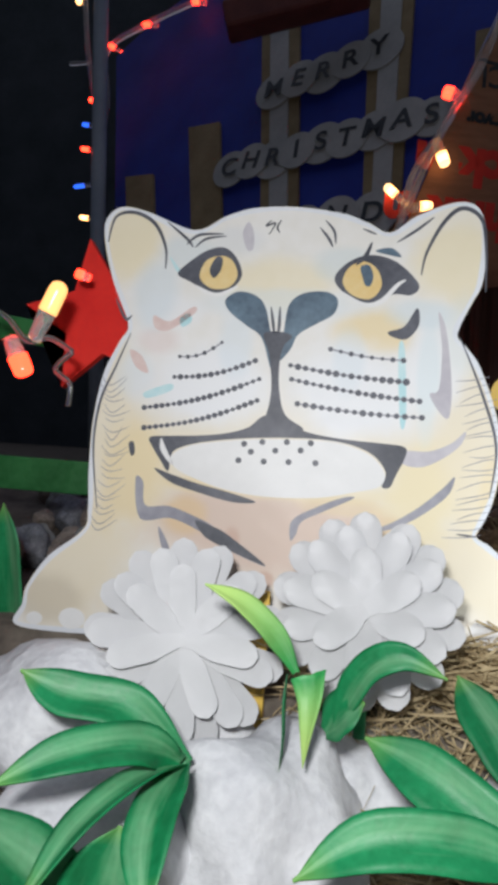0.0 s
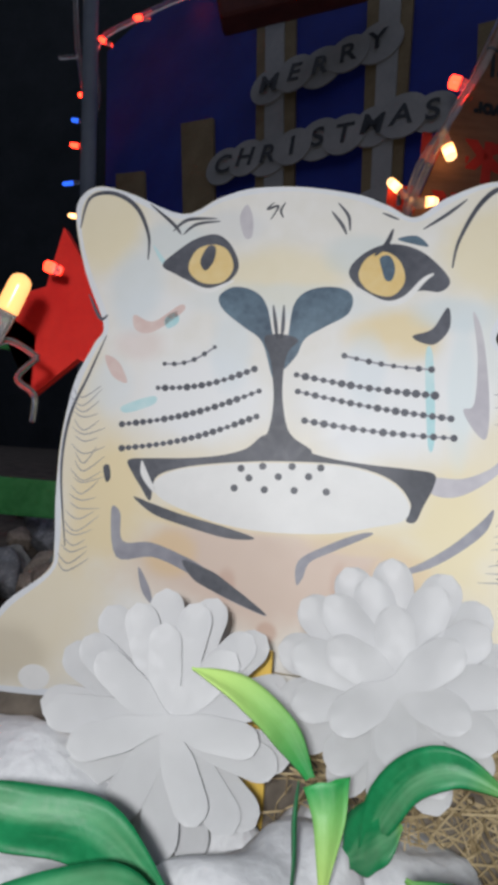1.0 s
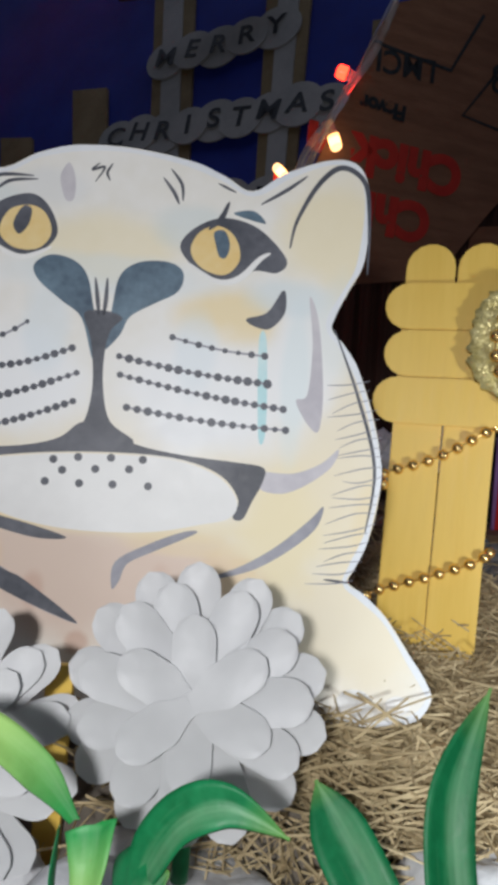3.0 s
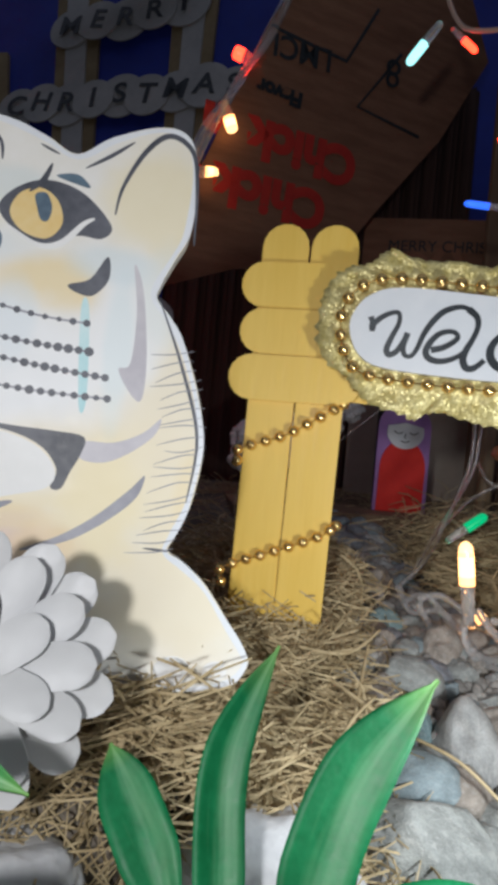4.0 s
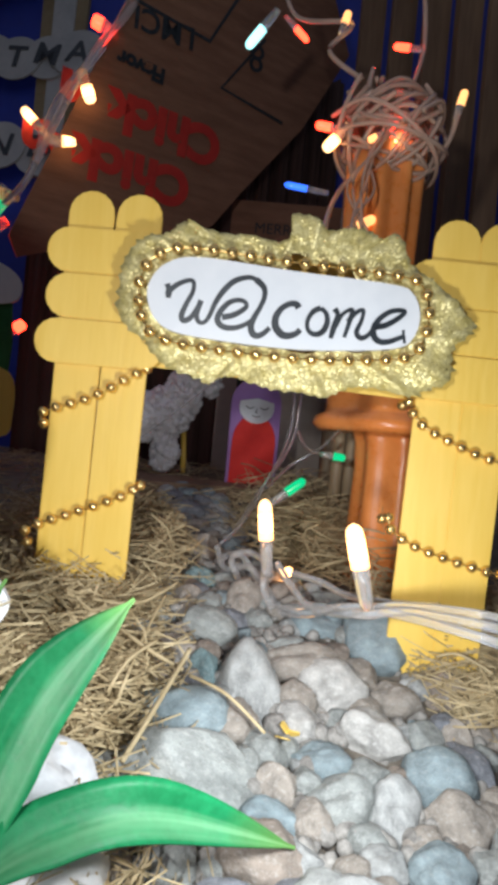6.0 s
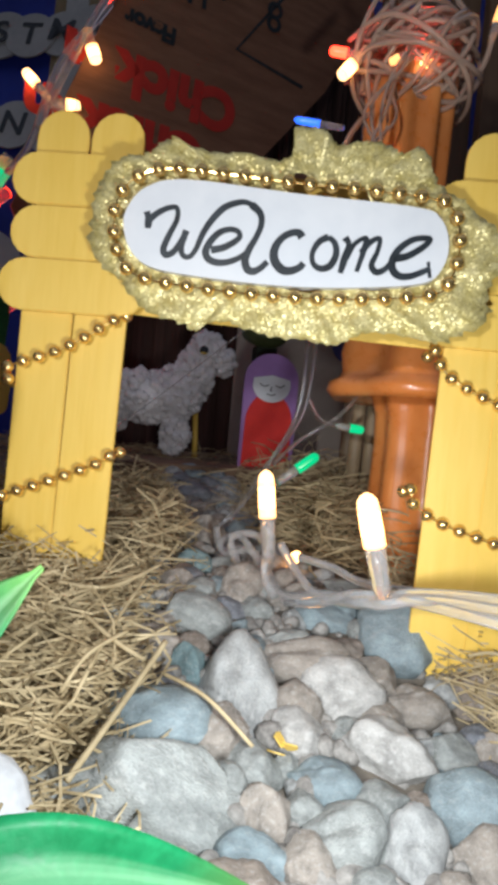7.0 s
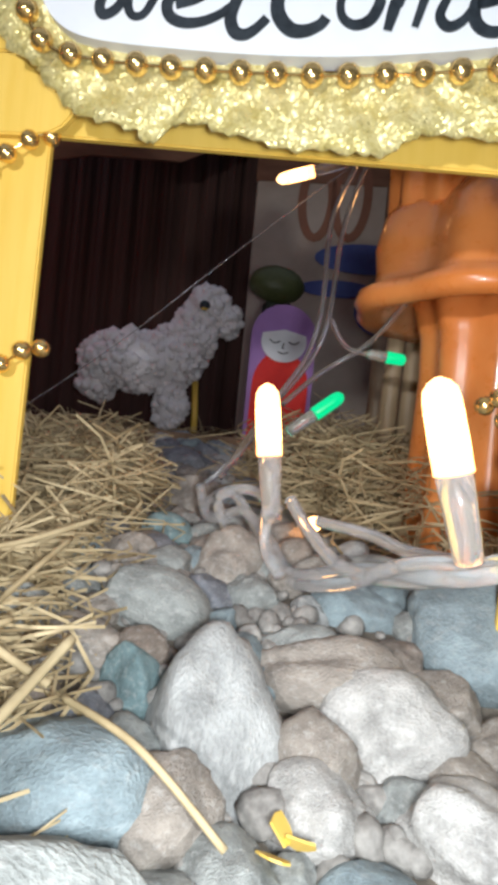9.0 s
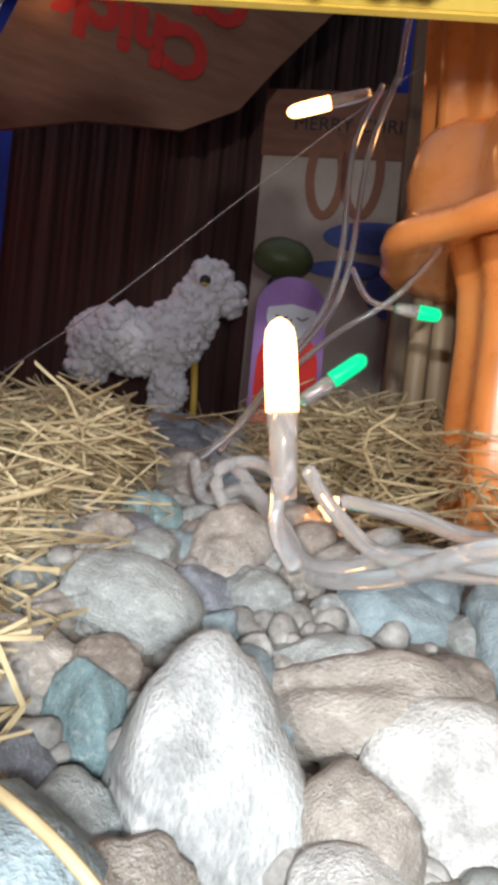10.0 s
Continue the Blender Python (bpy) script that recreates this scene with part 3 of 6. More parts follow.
def printed_paper():
    """White paper with soft watercolour clouds of yellow, cream and tan: (u, v, radius u, radius v in mm, colour, strength)."""
    m = surf("tiger_print", (0.7, 0.68, 0.62), (0.77, 0.76, 0.74), 30, 0.5, 0.05)
    n, l, b = nodes_of(m)
    tc = n.new("ShaderNodeTexCoord")
    wob = n.new("ShaderNodeTexNoise")
    wob.inputs["Scale"].default_value, wob.inputs["Detail"].default_value = 45, 5
    l.new(tc.outputs["Object"], wob.inputs["Vector"])
    out = [k for k in l if k.to_socket == b.inputs["Base Color"]][0].from_socket
    cream, yellow, tan, white, gold = (0.75, 0.67, 0.5), (0.77, 0.66, 0.38), (0.63, 0.49, 0.41), (0.76, 0.77, 0.78), (0.75, 0.61, 0.34)
    clouds = [(-1, 41, 90, 34, cream, 0.75), (-62, 9, 26, 22, cream, 0.8), (63, 21, 26, 22, cream, 0.8), (-52, 114, 13, 16, yellow, 0.6), (50, 108, 15, 22, yellow, 0.6), (-2, 25, 44, 17, tan, 0.9), (-46, 40, 14, 20, gold, 0.7), (44, 39, 14, 18, yellow, 0.6),
              (-2, 102, 20, 10, yellow, 0.5), (28, 87, 15, 9, gold, 0.8), (56, 58, 12, 30, cream, 0.7), (-56, 64, 10, 30, cream, 0.6), (-23, 68, 24, 17, white, 1.0), (23, 68, 28, 18, white, 1.0), (45, 82, 10, 22, white, 0.8), (2, 44, 34, 9, white, 0.9), (2, 38, 36, 4, yellow, 0.5),
              (-37, 91, 12, 8, white, 0.7), (-32, 111, 11, 6, (0.55, 0.63, 0.66), 0.5), (17, 108, 12, 7, (0.55, 0.63, 0.64), 0.5), (-39, 82, 9, 6, (0.7, 0.58, 0.55), 0.5), (43, 74, 4, 22, (0.62, 0.72, 0.74), 0.5), (-17, 115, 10, 6, (0.62, 0.64, 0.66), 0.5), (-68, -0, 16, 9, (0.5, 0.44, 0.34), 0.5),
              (-1, 95, 30, 6, (0.6, 0.68, 0.72), 0.45), (-42, 97, 9, 14, (0.58, 0.67, 0.72), 0.5), (40, 93, 12, 6, (0.56, 0.66, 0.7), 0.5), (-15, 83, 7, 14, (0.62, 0.7, 0.75), 0.5), (20, 78, 6, 12, (0.62, 0.7, 0.75), 0.45), (-46, 71, 8, 9, (0.66, 0.72, 0.76), 0.5), (53, 89, 7, 14, (0.66, 0.7, 0.68), 0.5),
              (-12, 22, 3, 5, (0.52, 0.33, 0.25), 0.6), (-1, 11, 3, 3, (0.5, 0.3, 0.22), 0.6), (16, 24, 3, 6, (0.55, 0.36, 0.28), 0.5), (-27, 28, 8, 7, (0.7, 0.5, 0.25), 0.6), (32, 28, 9, 6, (0.72, 0.54, 0.3), 0.5), (-21, 38, 18, 3, gold, 0.5), (20, 34, 16, 3, gold, 0.4), (64, 42, 6, 14, gold, 0.4), (-32, 8, 14, 7, yellow, 0.5)]
    for u, v, ru, rv, col, k in clouds:
        mp, ln, rng, mul, mix = n.new("ShaderNodeMapping"), n.new("ShaderNodeVectorMath"), n.new("ShaderNodeMapRange"), n.new("ShaderNodeMath"), n.new("ShaderNodeMix")
        mp.inputs["Location"].default_value, mp.inputs["Scale"].default_value = (-u / ru, -v / rv, 0), (1000 / ru, 1000 / rv, 0)
        l.new(tc.outputs["Object"], mp.inputs[0])
        ln.operation = "LENGTH"
        l.new(mp.outputs[0], ln.inputs[0])
        add = n.new("ShaderNodeMath")
        add.operation = "MULTIPLY_ADD"
        l.new(wob.outputs["Fac"], add.inputs[0])
        add.inputs[1].default_value = 0.95
        l.new(ln.outputs["Value"], add.inputs[2])
        rng.interpolation_type = "SMOOTHSTEP"
        rng.inputs["From Min"].default_value, rng.inputs["From Max"].default_value = 1.55, 0.95
        l.new(add.outputs[0], rng.inputs[0])
        mul.operation = "MULTIPLY"
        mul.inputs[1].default_value = k
        l.new(rng.outputs[0], mul.inputs[0])
        mix.data_type = "RGBA"
        l.new(mul.outputs[0], mix.inputs[0])
        l.new(out, mix.inputs[6])
        mix.inputs[7].default_value = (*col, 1)
        out = mix.outputs[2]
    l.new(out, b.inputs["Base Color"])
    return m


def build_tiger():
    """A printed foam-board cut-out in one mesh: the board, then thin layers of print."""
    cream = printed_paper()
    mats = [cream, PAPER, surf("grey_print", (0.045, 0.05, 0.065), (0.12, 0.125, 0.15), 70, 0.5, 0.05), surf("yellow_print", (0.7, 0.5, 0.2), (0.74, 0.6, 0.32), 60, 0.5, 0.05),
            surf("pale_yellow_print", (0.68, 0.58, 0.28), (0.74, 0.68, 0.47), 40, 0.5, 0.05), surf("white_print", (0.7, 0.7, 0.69), (0.78, 0.78, 0.77), 40, 0.5, 0.05),
            surf("tan_print", (0.6, 0.44, 0.34), (0.68, 0.55, 0.44), 35, 0.5, 0.05), surf("soft_grey_print", (0.19, 0.19, 0.23), (0.36, 0.36, 0.4), 50, 0.5, 0.05),
            surf("cyan_print", (0.35, 0.62, 0.66), (0.6, 0.74, 0.75), 60, 0.5, 0.05), surf("pink_print", (0.62, 0.45, 0.42), (0.72, 0.62, 0.58), 60, 0.5, 0.05),
            surf("lavender_print", (0.44, 0.42, 0.46), (0.6, 0.58, 0.6), 50, 0.5, 0.05), surf("blue_grey_print", (0.05, 0.08, 0.12), (0.13, 0.2, 0.26), 90, 0.45, 0.05)]
    CREAM, EDGE, GREY, YEL, PALE, WHI, TAN, SOFT, CYAN, PINK, LAV, BLUE = range(12)
    bm = bmesh.new()
    M = MM
    outline = [(-77.5, -9.0), (-76.0, -2.8), (-75.0, 3.3), (-68.9, 12.6), (-58.6, 21.5), (-57.6, 28.3), (-58.6, 42.4), (-58.6, 56.7), (-56.4, 71.3), (-52.2, 81.5), (-50.0, 87.1), (-56.2, 100.8), (-60.2, 113.9), (-60.3, 121.5), (-55.7, 125.6), (-47.1, 124.2), (-31.0, 118.2), (-21.1, 122.9), (-12.2, 125.6), (0.3, 126.2), (14.4, 124.4), (23.1, 121.4), (30.0, 118.3)]
    outline += [(37.8, 123.6), (47.5, 127.7), (54.0, 127.6), (57.6, 122.4), (58.3, 112.5), (57.4, 102.5), (54.8, 96.7), (51.8, 90.1), (51.2, 86.4), (54.4, 82.8), (58.1, 77.1), (62.3, 66.0), (64.6, 55.5), (64.5, 47.5), (62.7, 38.3), (59.9, 31.6), (58.6, 28.4), (62.2, 26.0), (67.8, 21.2), (73.6, 13.3), (78.2, 6.7), (79.0, 3.2), (75.8, -1.0), (68.0, -2.9), (53.9, -3.1), (25.6, -6.8), (-25.4, -7.9), (-60.0, -9.8)]
    curve = spline(outline, 5, True)
    prism(bm, curve, -5, 0, M, CREAM, EDGE)
    level = [0.05]
    rim = []
    for i, p in enumerate(curve):
        d = (curve[(i + 1) % len(curve)] - curve[i - 1]).normalized()
        rim.append((p.x + 0.75 * d.y, p.y - 0.75 * d.x))
    ribbon(bm, rim + rim[:1], lambda q: 1.3 + 0.35 * math.sin(130 * q), -0.2, 0.035, EDGE, M)

    def patch(pts, mat, per=5):
        prism(bm, spline(pts, per, True), -1.0, level[0], M, mat)

    def stroke(pts, w, mat, taper=True):
        ribbon(bm, spline(pts, 6), (lambda s: w * (0.25 + 0.75 * math.sin(math.pi * min(1, max(0, s))))) if taper else (lambda s: w), -0.2, level[0], mat, M)

    def spot(p, r, mat, ry=None):
        prism(bm, [(p[0] + r * math.cos(a), p[1] + (ry or r) * math.sin(a)) for a in (k * math.tau / (9 if r < 2 else 24) for k in range(9 if r < 2 else 24))], -0.2, level[0], M, mat)

    # mouth and lip
    level[0] = 0.06
    patch([(-39.9, 51.4), (-33.7, 52.2), (-24.8, 52.8), (-16.1, 54.0), (-9.3, 56.2), (-5.2, 59.8), (-0.9, 60.0), (3.6, 57.3), (11.3, 55.2), (21.4, 54.1), (31.4, 53.6), (37.6, 52.8), (37.4, 49.2), (35.4, 44.9), (33.6, 40.8), (31.3, 41.0), (32.3, 45.0), (28.6, 49.8), (21.5, 52.7), (11.4, 53.8), (-3.9, 53.3), (-17.7, 51.8), (-27.2, 49.8), (-32.3, 47.1), (-33.1, 41.3), (-35.9, 44.6), (-38.3, 47.9)], GREY, 4)
    level[0] = 0.05
    patch([(37.0, 51.7), (44.4, 52.1), (50.7, 54.9), (54.5, 58.5), (53.1, 54.3), (47.7, 49.8), (42.2, 47.3), (37.0, 48.0)], LAV)
    level[0] = 0.1
    patch([(-32.6, 46.0), (-27.2, 49.5), (-17.6, 51.4), (-3.9, 52.9), (11.4, 53.3), (21.5, 52.2), (28.3, 49.4), (32.0, 44.7), (30.7, 40.9), (23.9, 38.8), (12.5, 36.3), (-2.7, 35.6), (-14.8, 36.8), (-23.7, 39.3), (-30.7, 42.3)], WHI)
    patch([(-36.2, 51.5), (-34.7, 48.9), (-31.8, 43.5), (-33.7, 44.6), (-36.2, 48.0)], WHI)
    # nose
    level[0] = 0.06
    patch([(-19.3, 95.8), (-15.6, 98.5), (-10.2, 97.6), (-6.7, 94.0), (-4.4, 85.9), (-1.6, 77.2), (-3.6, 74.4), (-7.1, 84.0), (-12.1, 87.8), (-17.8, 92.1)], BLUE)
    patch([(15.3, 96.9), (11.7, 99.2), (4.8, 98.5), (0.6, 94.7), (-0.5, 86.1), (-1.6, 77.2), (1.9, 80.8), (3.9, 85.4), (8.9, 88.8), (14.4, 92.3)], BLUE)
    level[0] = 0.1
    patch([(-6.7, 85.0), (-4.1, 86.3), (-0.5, 86.1), (2.2, 84.8), (-0.2, 81.7), (-1.1, 76.3), (-0.7, 68.4), (1.6, 60.7), (7.5, 56.3), (-0.1, 54.1), (-9.7, 54.8), (-4.6, 59.4), (-3.1, 68.3), (-4.5, 78.8)], GREY)
    stroke([(-4.9, 94.0), (-3.9, 88.7), (-3.3, 85.1)], 1.0, GREY)
    stroke([(-2.1, 94.1), (-2.0, 88.7), (-2.2, 85.2)], 1.0, GREY)
    # eyes
    level[0] = 0.06
    patch([(-35.3, 103.9), (-31.2, 108.2), (-26.5, 111.5), (-21.2, 112.7), (-17.1, 109.8), (-14.7, 104.0), (-17.5, 99.6), (-22.8, 98.0), (-28.3, 100.0), (-31.2, 101.4)], GREY)
    level[0] = 0.1
    patch([(-28.1, 102.9), (-26.4, 108.2), (-21.8, 109.9), (-18.0, 108.4), (-16.1, 103.7), (-18.7, 99.7), (-24.3, 99.4)], YEL)
    level[0] = 0.14
    patch([(-25.1, 105.2), (-23.3, 109.4), (-21.2, 109.0), (-21.5, 105.3), (-23.5, 102.7)], GREY)
    stroke([(-29.3, 100.0), (-22.7, 97.2), (-15.7, 100.3)], 1.2, WHI)
    level[0] = 0.06
    patch([(14.0, 103.0), (17.2, 108.1), (23.9, 111.1), (32.2, 109.2), (39.2, 102.4), (37.2, 98.9), (31.7, 98.9), (25.7, 95.0), (18.7, 97.8)], GREY)
    level[0] = 0.1
    patch([(16.5, 102.4), (18.3, 107.1), (22.7, 109.0), (26.8, 106.5), (28.2, 101.3), (25.0, 97.3), (19.5, 98.4)], YEL)
    level[0] = 0.14
    patch([(21.7, 107.3), (24.1, 107.9), (25.6, 104.8), (25.0, 101.6), (23.4, 101.5), (22.3, 104.3)], BLUE)
    stroke([(16.0, 99.5), (23.1, 95.6), (28.4, 96.7), (32.9, 101.8), (35.3, 103.5)], 1.5, WHI)
    stroke([(20.3, 107.8), (23.1, 110.9), (24.7, 115.1)], 1.3, GREY)
    patch([(25.9, 112.4), (30.6, 113.4), (33.7, 110.7), (30.4, 111.1)], BLUE)
    patch([(30.8, 87.2), (35.6, 89.2), (39.1, 94.9), (39.8, 89.7), (36.7, 85.5), (33.3, 85.5)], GREY)
    # forehead and ear strokes
    level[0] = 0.09
    patch([(-13.7, 121.1), (-11.9, 117.5), (-11.8, 112.5), (-13.7, 112.1), (-15.4, 117.4)], LAV)
    for pts, w in [([(-6.5, 121.8), (-8.2, 119.9), (-5.3, 120.8), (-7.2, 117.0)], 0.6), ([(-3.5, 121.9), (-4.6, 119.5), (-3.7, 117.6)], 0.6), ([(8.7, 119.6), (11.5, 116.1), (12.9, 113.4)], 0.9), ([(10.3, 121.9), (13.1, 118.4), (13.7, 114.3)], 0.8),
                   ([(-33.1, 113.4), (-29.3, 116.6), (-21.5, 117.1)], 0.9), ([(-30.3, 112.5), (-26.9, 115.4), (-20.5, 116.4)], 0.8), ([(21.7, 119.4), (26.1, 117.6)], 0.6),
                   ([(-59.1, 113.8), (-57.3, 122.2), (-50.9, 123.8), (-44.0, 120.1), (-39.9, 112.3), (-39.4, 105.3)], 1.2), ([(-40.0, 120.8), (-33.2, 115.3), (-30.9, 112.5)], 0.9), ([(58.6, 100.4), (58.2, 114.4), (56.6, 123.1), (51.0, 126.2), (45.7, 121.6), (41.1, 112.2), (39.8, 105.1)], 1.3), ([(32.2, 115.2), (37.9, 119.2), (42.8, 123.3)], 0.9),
                   ([(-54.8, 95.2), (-51.1, 88.8), (-49.0, 89.8)], 0.9), ([(-48.8, 84.2), (-52.8, 73.1), (-56.8, 62.0), (-57.7, 47.5), (-54.7, 28.1)], 0.8), ([(51.8, 86.4), (58.1, 71.4), (63.1, 54.9), (61.8, 39.9)], 0.8), ([(58.8, 28.3), (52.9, 28.7)], 0.6)]:
        stroke(pts, w, GREY)
    # stripes
    level[0] = 0.05
    patch([(-43.2, 38.5), (-40.7, 37.6), (-39.4, 30.5), (-31.7, 30.7), (-21.6, 27.4), (-17.4, 25.4), (-13.1, 23.4), (-1.4, 15.5), (-6.3, 16.5), (-16.7, 20.6), (-22.2, 24.0), (-31.3, 27.1), (-40.8, 26.4)], SOFT)
    level[0] = 0.08
    patch([(-23.4, 27.0), (-17.4, 25.4), (-13.1, 23.4), (-1.4, 15.5), (-7.8, 17.2), (-16.7, 20.6), (-20.8, 22.9)], GREY)
    patch([(-37.6, 42.0), (-32.5, 40.6), (-24.2, 38.3), (-14.4, 36.3), (-5.5, 33.8), (-12.8, 33.3), (-25.0, 35.9), (-32.3, 38.1)], GREY)
    patch([(5.6, 23.3), (5.8, 29.2), (13.2, 33.8), (20.6, 37.0), (23.4, 36.9), (14.4, 32.2), (8.6, 29.0), (7.1, 25.1)], SOFT)
    patch([(26.2, 26.9), (34.1, 30.3), (41.9, 35.4), (48.8, 41.7), (51.9, 45.1), (50.5, 40.1), (45.1, 34.9), (37.4, 29.9), (29.4, 27.2)], SOFT)
    patch([(45.3, 93.9), (47.9, 87.9), (49.9, 72.6), (49.7, 62.8), (47.4, 63.1), (43.8, 68.9), (46.4, 70.7), (46.8, 82.7)], LAV)
    patch([(-46.4, 49.1), (-44.9, 49.7), (-44.2, 46.5), (-45.3, 45.4)], GREY)
    patch([(-34.7, 24.4), (-31.4, 19.5), (-30.3, 15.3), (-33.3, 18.5)], SOFT)
    # colour run into the paper
    level[0] = 0.04
    for pts, mt in [([(-41.8, 90.1), (-36.5, 88.4), (-29.6, 93.2), (-28.6, 91.4), (-36.3, 85.6), (-41.0, 86.0)], PINK), ([(-33.3, 89.4), (-30.4, 91.4), (-29.6, 88.6), (-32.4, 86.7)], CYAN), ([(-42.8, 65.4), (-34.8, 68.5), (-34.3, 66.4), (-41.4, 63.7)], CYAN),
                    ([(-48.7, 78.7), (-44.8, 77.1), (-42.1, 71.7), (-46.3, 73.4)], PINK), ([(34.2, 82.2), (36.0, 82.3), (37.3, 61.7), (35.7, 60.0)], CYAN), ([(-38.4, 109.5), (-35.9, 106.8), (-33.8, 103.9), (-35.7, 104.6)], CYAN)]:
        patch(pts, mt)
    # whisker spots in rows
    level[0] = 0.13
    rng = random.Random(3)
    for (a, b), n, r in [([(-32.4, 77.2), (-19.4, 82.2)], 6, 0.7), ([(-33.6, 70.7), (-8.6, 76.9)], 14, 0.85), ([(-42.4, 60.6), (-7.0, 71.2)], 20, 0.85), ([(-41.9, 54.3), (-7.2, 64.6)], 20, 0.8), ([(14.1, 81.4), (35.8, 78.8)], 8, 0.75),
                         ([(2.3, 75.9), (36.9, 72.3)], 16, 0.95), ([(2.9, 71.6), (41.0, 66.7)], 18, 0.9), ([(5.1, 64.2), (41.9, 61.9)], 16, 0.9)]:
        pts = []
        for i in range(n):
            k = i / (n - 1)
            p = (a[0] + (b[0] - a[0]) * k, a[1] + (b[1] - a[1]) * k - 1.6 * math.sin(math.pi * k) * (1 if a[0] < 0 else 0.4))
            pts.append(p)
            spot(p, r * rng.uniform(0.75, 1.15), GREY)
        level[0] = 0.11
        stroke(pts, 0.5, SOFT, False)
        level[0] = 0.13
    for p in [(-10.2, 51.1), (-4.7, 52.0), (2.7, 52.4), (9.9, 52.5), (-8.0, 48.8), (-0.6, 49.6), (7.0, 50.1), (-11.6, 46.0), (-3.9, 46.1), (3.6, 46.4), (11.6, 46.6)]:
        spot(p, 0.95, GREY)
    # fur hatching down both sides
    for i in range(22):
        k = i / 21
        u, v = -58 + 2.5 * math.sin(k * 3), 70 - 46 * k
        stroke([(u + rng.uniform(0, 1.5), v), (u + 4, v - 2 + rng.uniform(-1, 1)), (u + 8 + rng.uniform(-1, 2), v + rng.uniform(-1, 2))], 0.26, SOFT)
        u2 = 57 + 7 * math.sin(0.4 + k * 2.4)
        stroke([(u2 + rng.uniform(0, 1.5), v + 5), (u2 - 4, v + 4 + rng.uniform(-1, 1)), (u2 - 9 + rng.uniform(-2, 1), v + 2 + rng.uniform(-1, 2))], 0.26, SOFT)
    # toes
    for p, r in (((-59.5, -5.5), 4.2), ((-71.5, -6.5), 2.6), ((61.7, 1.8), 4.2), ((71.5, 2.0), 2.8)):
        spot(p, r, WHI, 0.75 * r)
    solid("tiger_standee", bm, mats, "white and cream tiger cut-out printed on foam board", "cut-out", m=TIGER)


build_tiger()


# ---- yellow stick gate ----
GATE = Matrix.Translation((0.178, 0.222, 0)) @ Matrix.Rotation(math.atan2(-0.294, 0.956), 4, "Z") @ Matrix.Rotation(math.radians(90), 4, "X")


def stick_outline(length, width, seg=9):
    r = width / 2
    top = [(r * math.cos(a), length - r + r * math.sin(a)) for a in (k * math.pi / seg for k in range(seg + 1))]
    low = [(r * math.cos(a), r + r * math.sin(a)) for a in (math.pi + k * math.pi / seg for k in range(seg + 1))]
    return top + low


def stick(name, parent, length, width, u, v, z, angle, material=None, label=""):
    """A craft stick with rounded ends; u, v is the middle of its lower end."""
    bm = bmesh.new()
    prism(bm, stick_outline(length, width), -1.0, 1.0)
    rim = [e for e in bm.edges if len(e.link_faces) == 2 and abs(e.link_faces[0].normal.dot(e.link_faces[1].normal)) < 0.3]
    bm.normal_update()
    rim = [e for e in bm.edges if len(e.link_faces) == 2 and abs(e.link_faces[0].normal.dot(e.link_faces[1].normal)) < 0.3]
    bmesh.ops.bevel(bm, geom=rim, offset=0.35, segments=2, affect="EDGES")
    bm.transform(GATE @ MM @ Matrix.Translation((u, v, z)) @ Matrix.Rotation(math.radians(angle), 4, "Z"))
    return part(name, bm, material or YELLOW, parent, label)


def build_gate():
    gate = thing("yellow_gate", "yellow painted craft-stick gate standing in straw", "gate")
    # two posts, two sticks wide
    for u, lean in ((-58.6, -0.6), (-42.4, -0.9)):
        stick("post_stick", gate, 156, 16.15, u, -14.5, 0, lean)
    for u, lean in ((67.5, -1.5), (83.5, -1.5)):
        stick("post_stick", gate, 168, 16.1, u - 0.5, -26.5, 0, lean)
    # three rails on each post and the long rails between
    for v, u0 in ((119.8, -71), (103.8, -70.3), (87.8, -73)):
        stick("rail_stick", gate, 46, 15.8, u0, v, 2.2, -90)
        stick("rail_stick", gate, 46, 15.8, u0 + 126, v - 1, 2.2, -91)
    for v, lean in ((118.5, -90.4), (103.5, -91.2), (90.0, -92.2)):
        stick("long_rail_stick", gate, 118, 15.4, -45, v, -2.2, lean)


build_gate()


def bead_mesh(radius, sub=2):
    bm = bmesh.new()
    ball(bm, (0, 0, 0), (radius, radius, radius), sub)
    me = mesh_of(bm, "bead")
    me.materials.append(GOLD)
    return me


BEAD, SMALL_BEAD = bead_mesh(0.0019), bead_mesh(0.0021)


def bead_row(owner, points, gap, mesh, m):
    """Beads at even steps along a curve in the plane m, with a thread."""
    pts = [m @ (0.001 * Vector(p)) for p in points]
    pts = spline(pts, 24)
    run = 0.0
    for a, b in zip(pts, pts[1:]):
        d = (b - a).length
        while run < d:
            ob = new("bead", mesh)
            ob.location = a + (b - a) * (run / d)
            ob.parent = owner
            run += gap
        run -= d
    bm = bmesh.new()
    tube(bm, pts[::3], 0.0003, 5)
    part("thread", bm, GOLD, owner)


bm = bmesh.new()
box(bm, -0.0028, 0.0028, -0.0365, 0.0045, -0.001, 0.001, 0.0004, Matrix.Translation((0.0331, 0.152, 0.0163)) @ Matrix.Rotation(radians(88), 4, "X"))
solid("yellow_stick", bm, YELLOW, "short yellow stick standing between the spoon flowers", "stick")


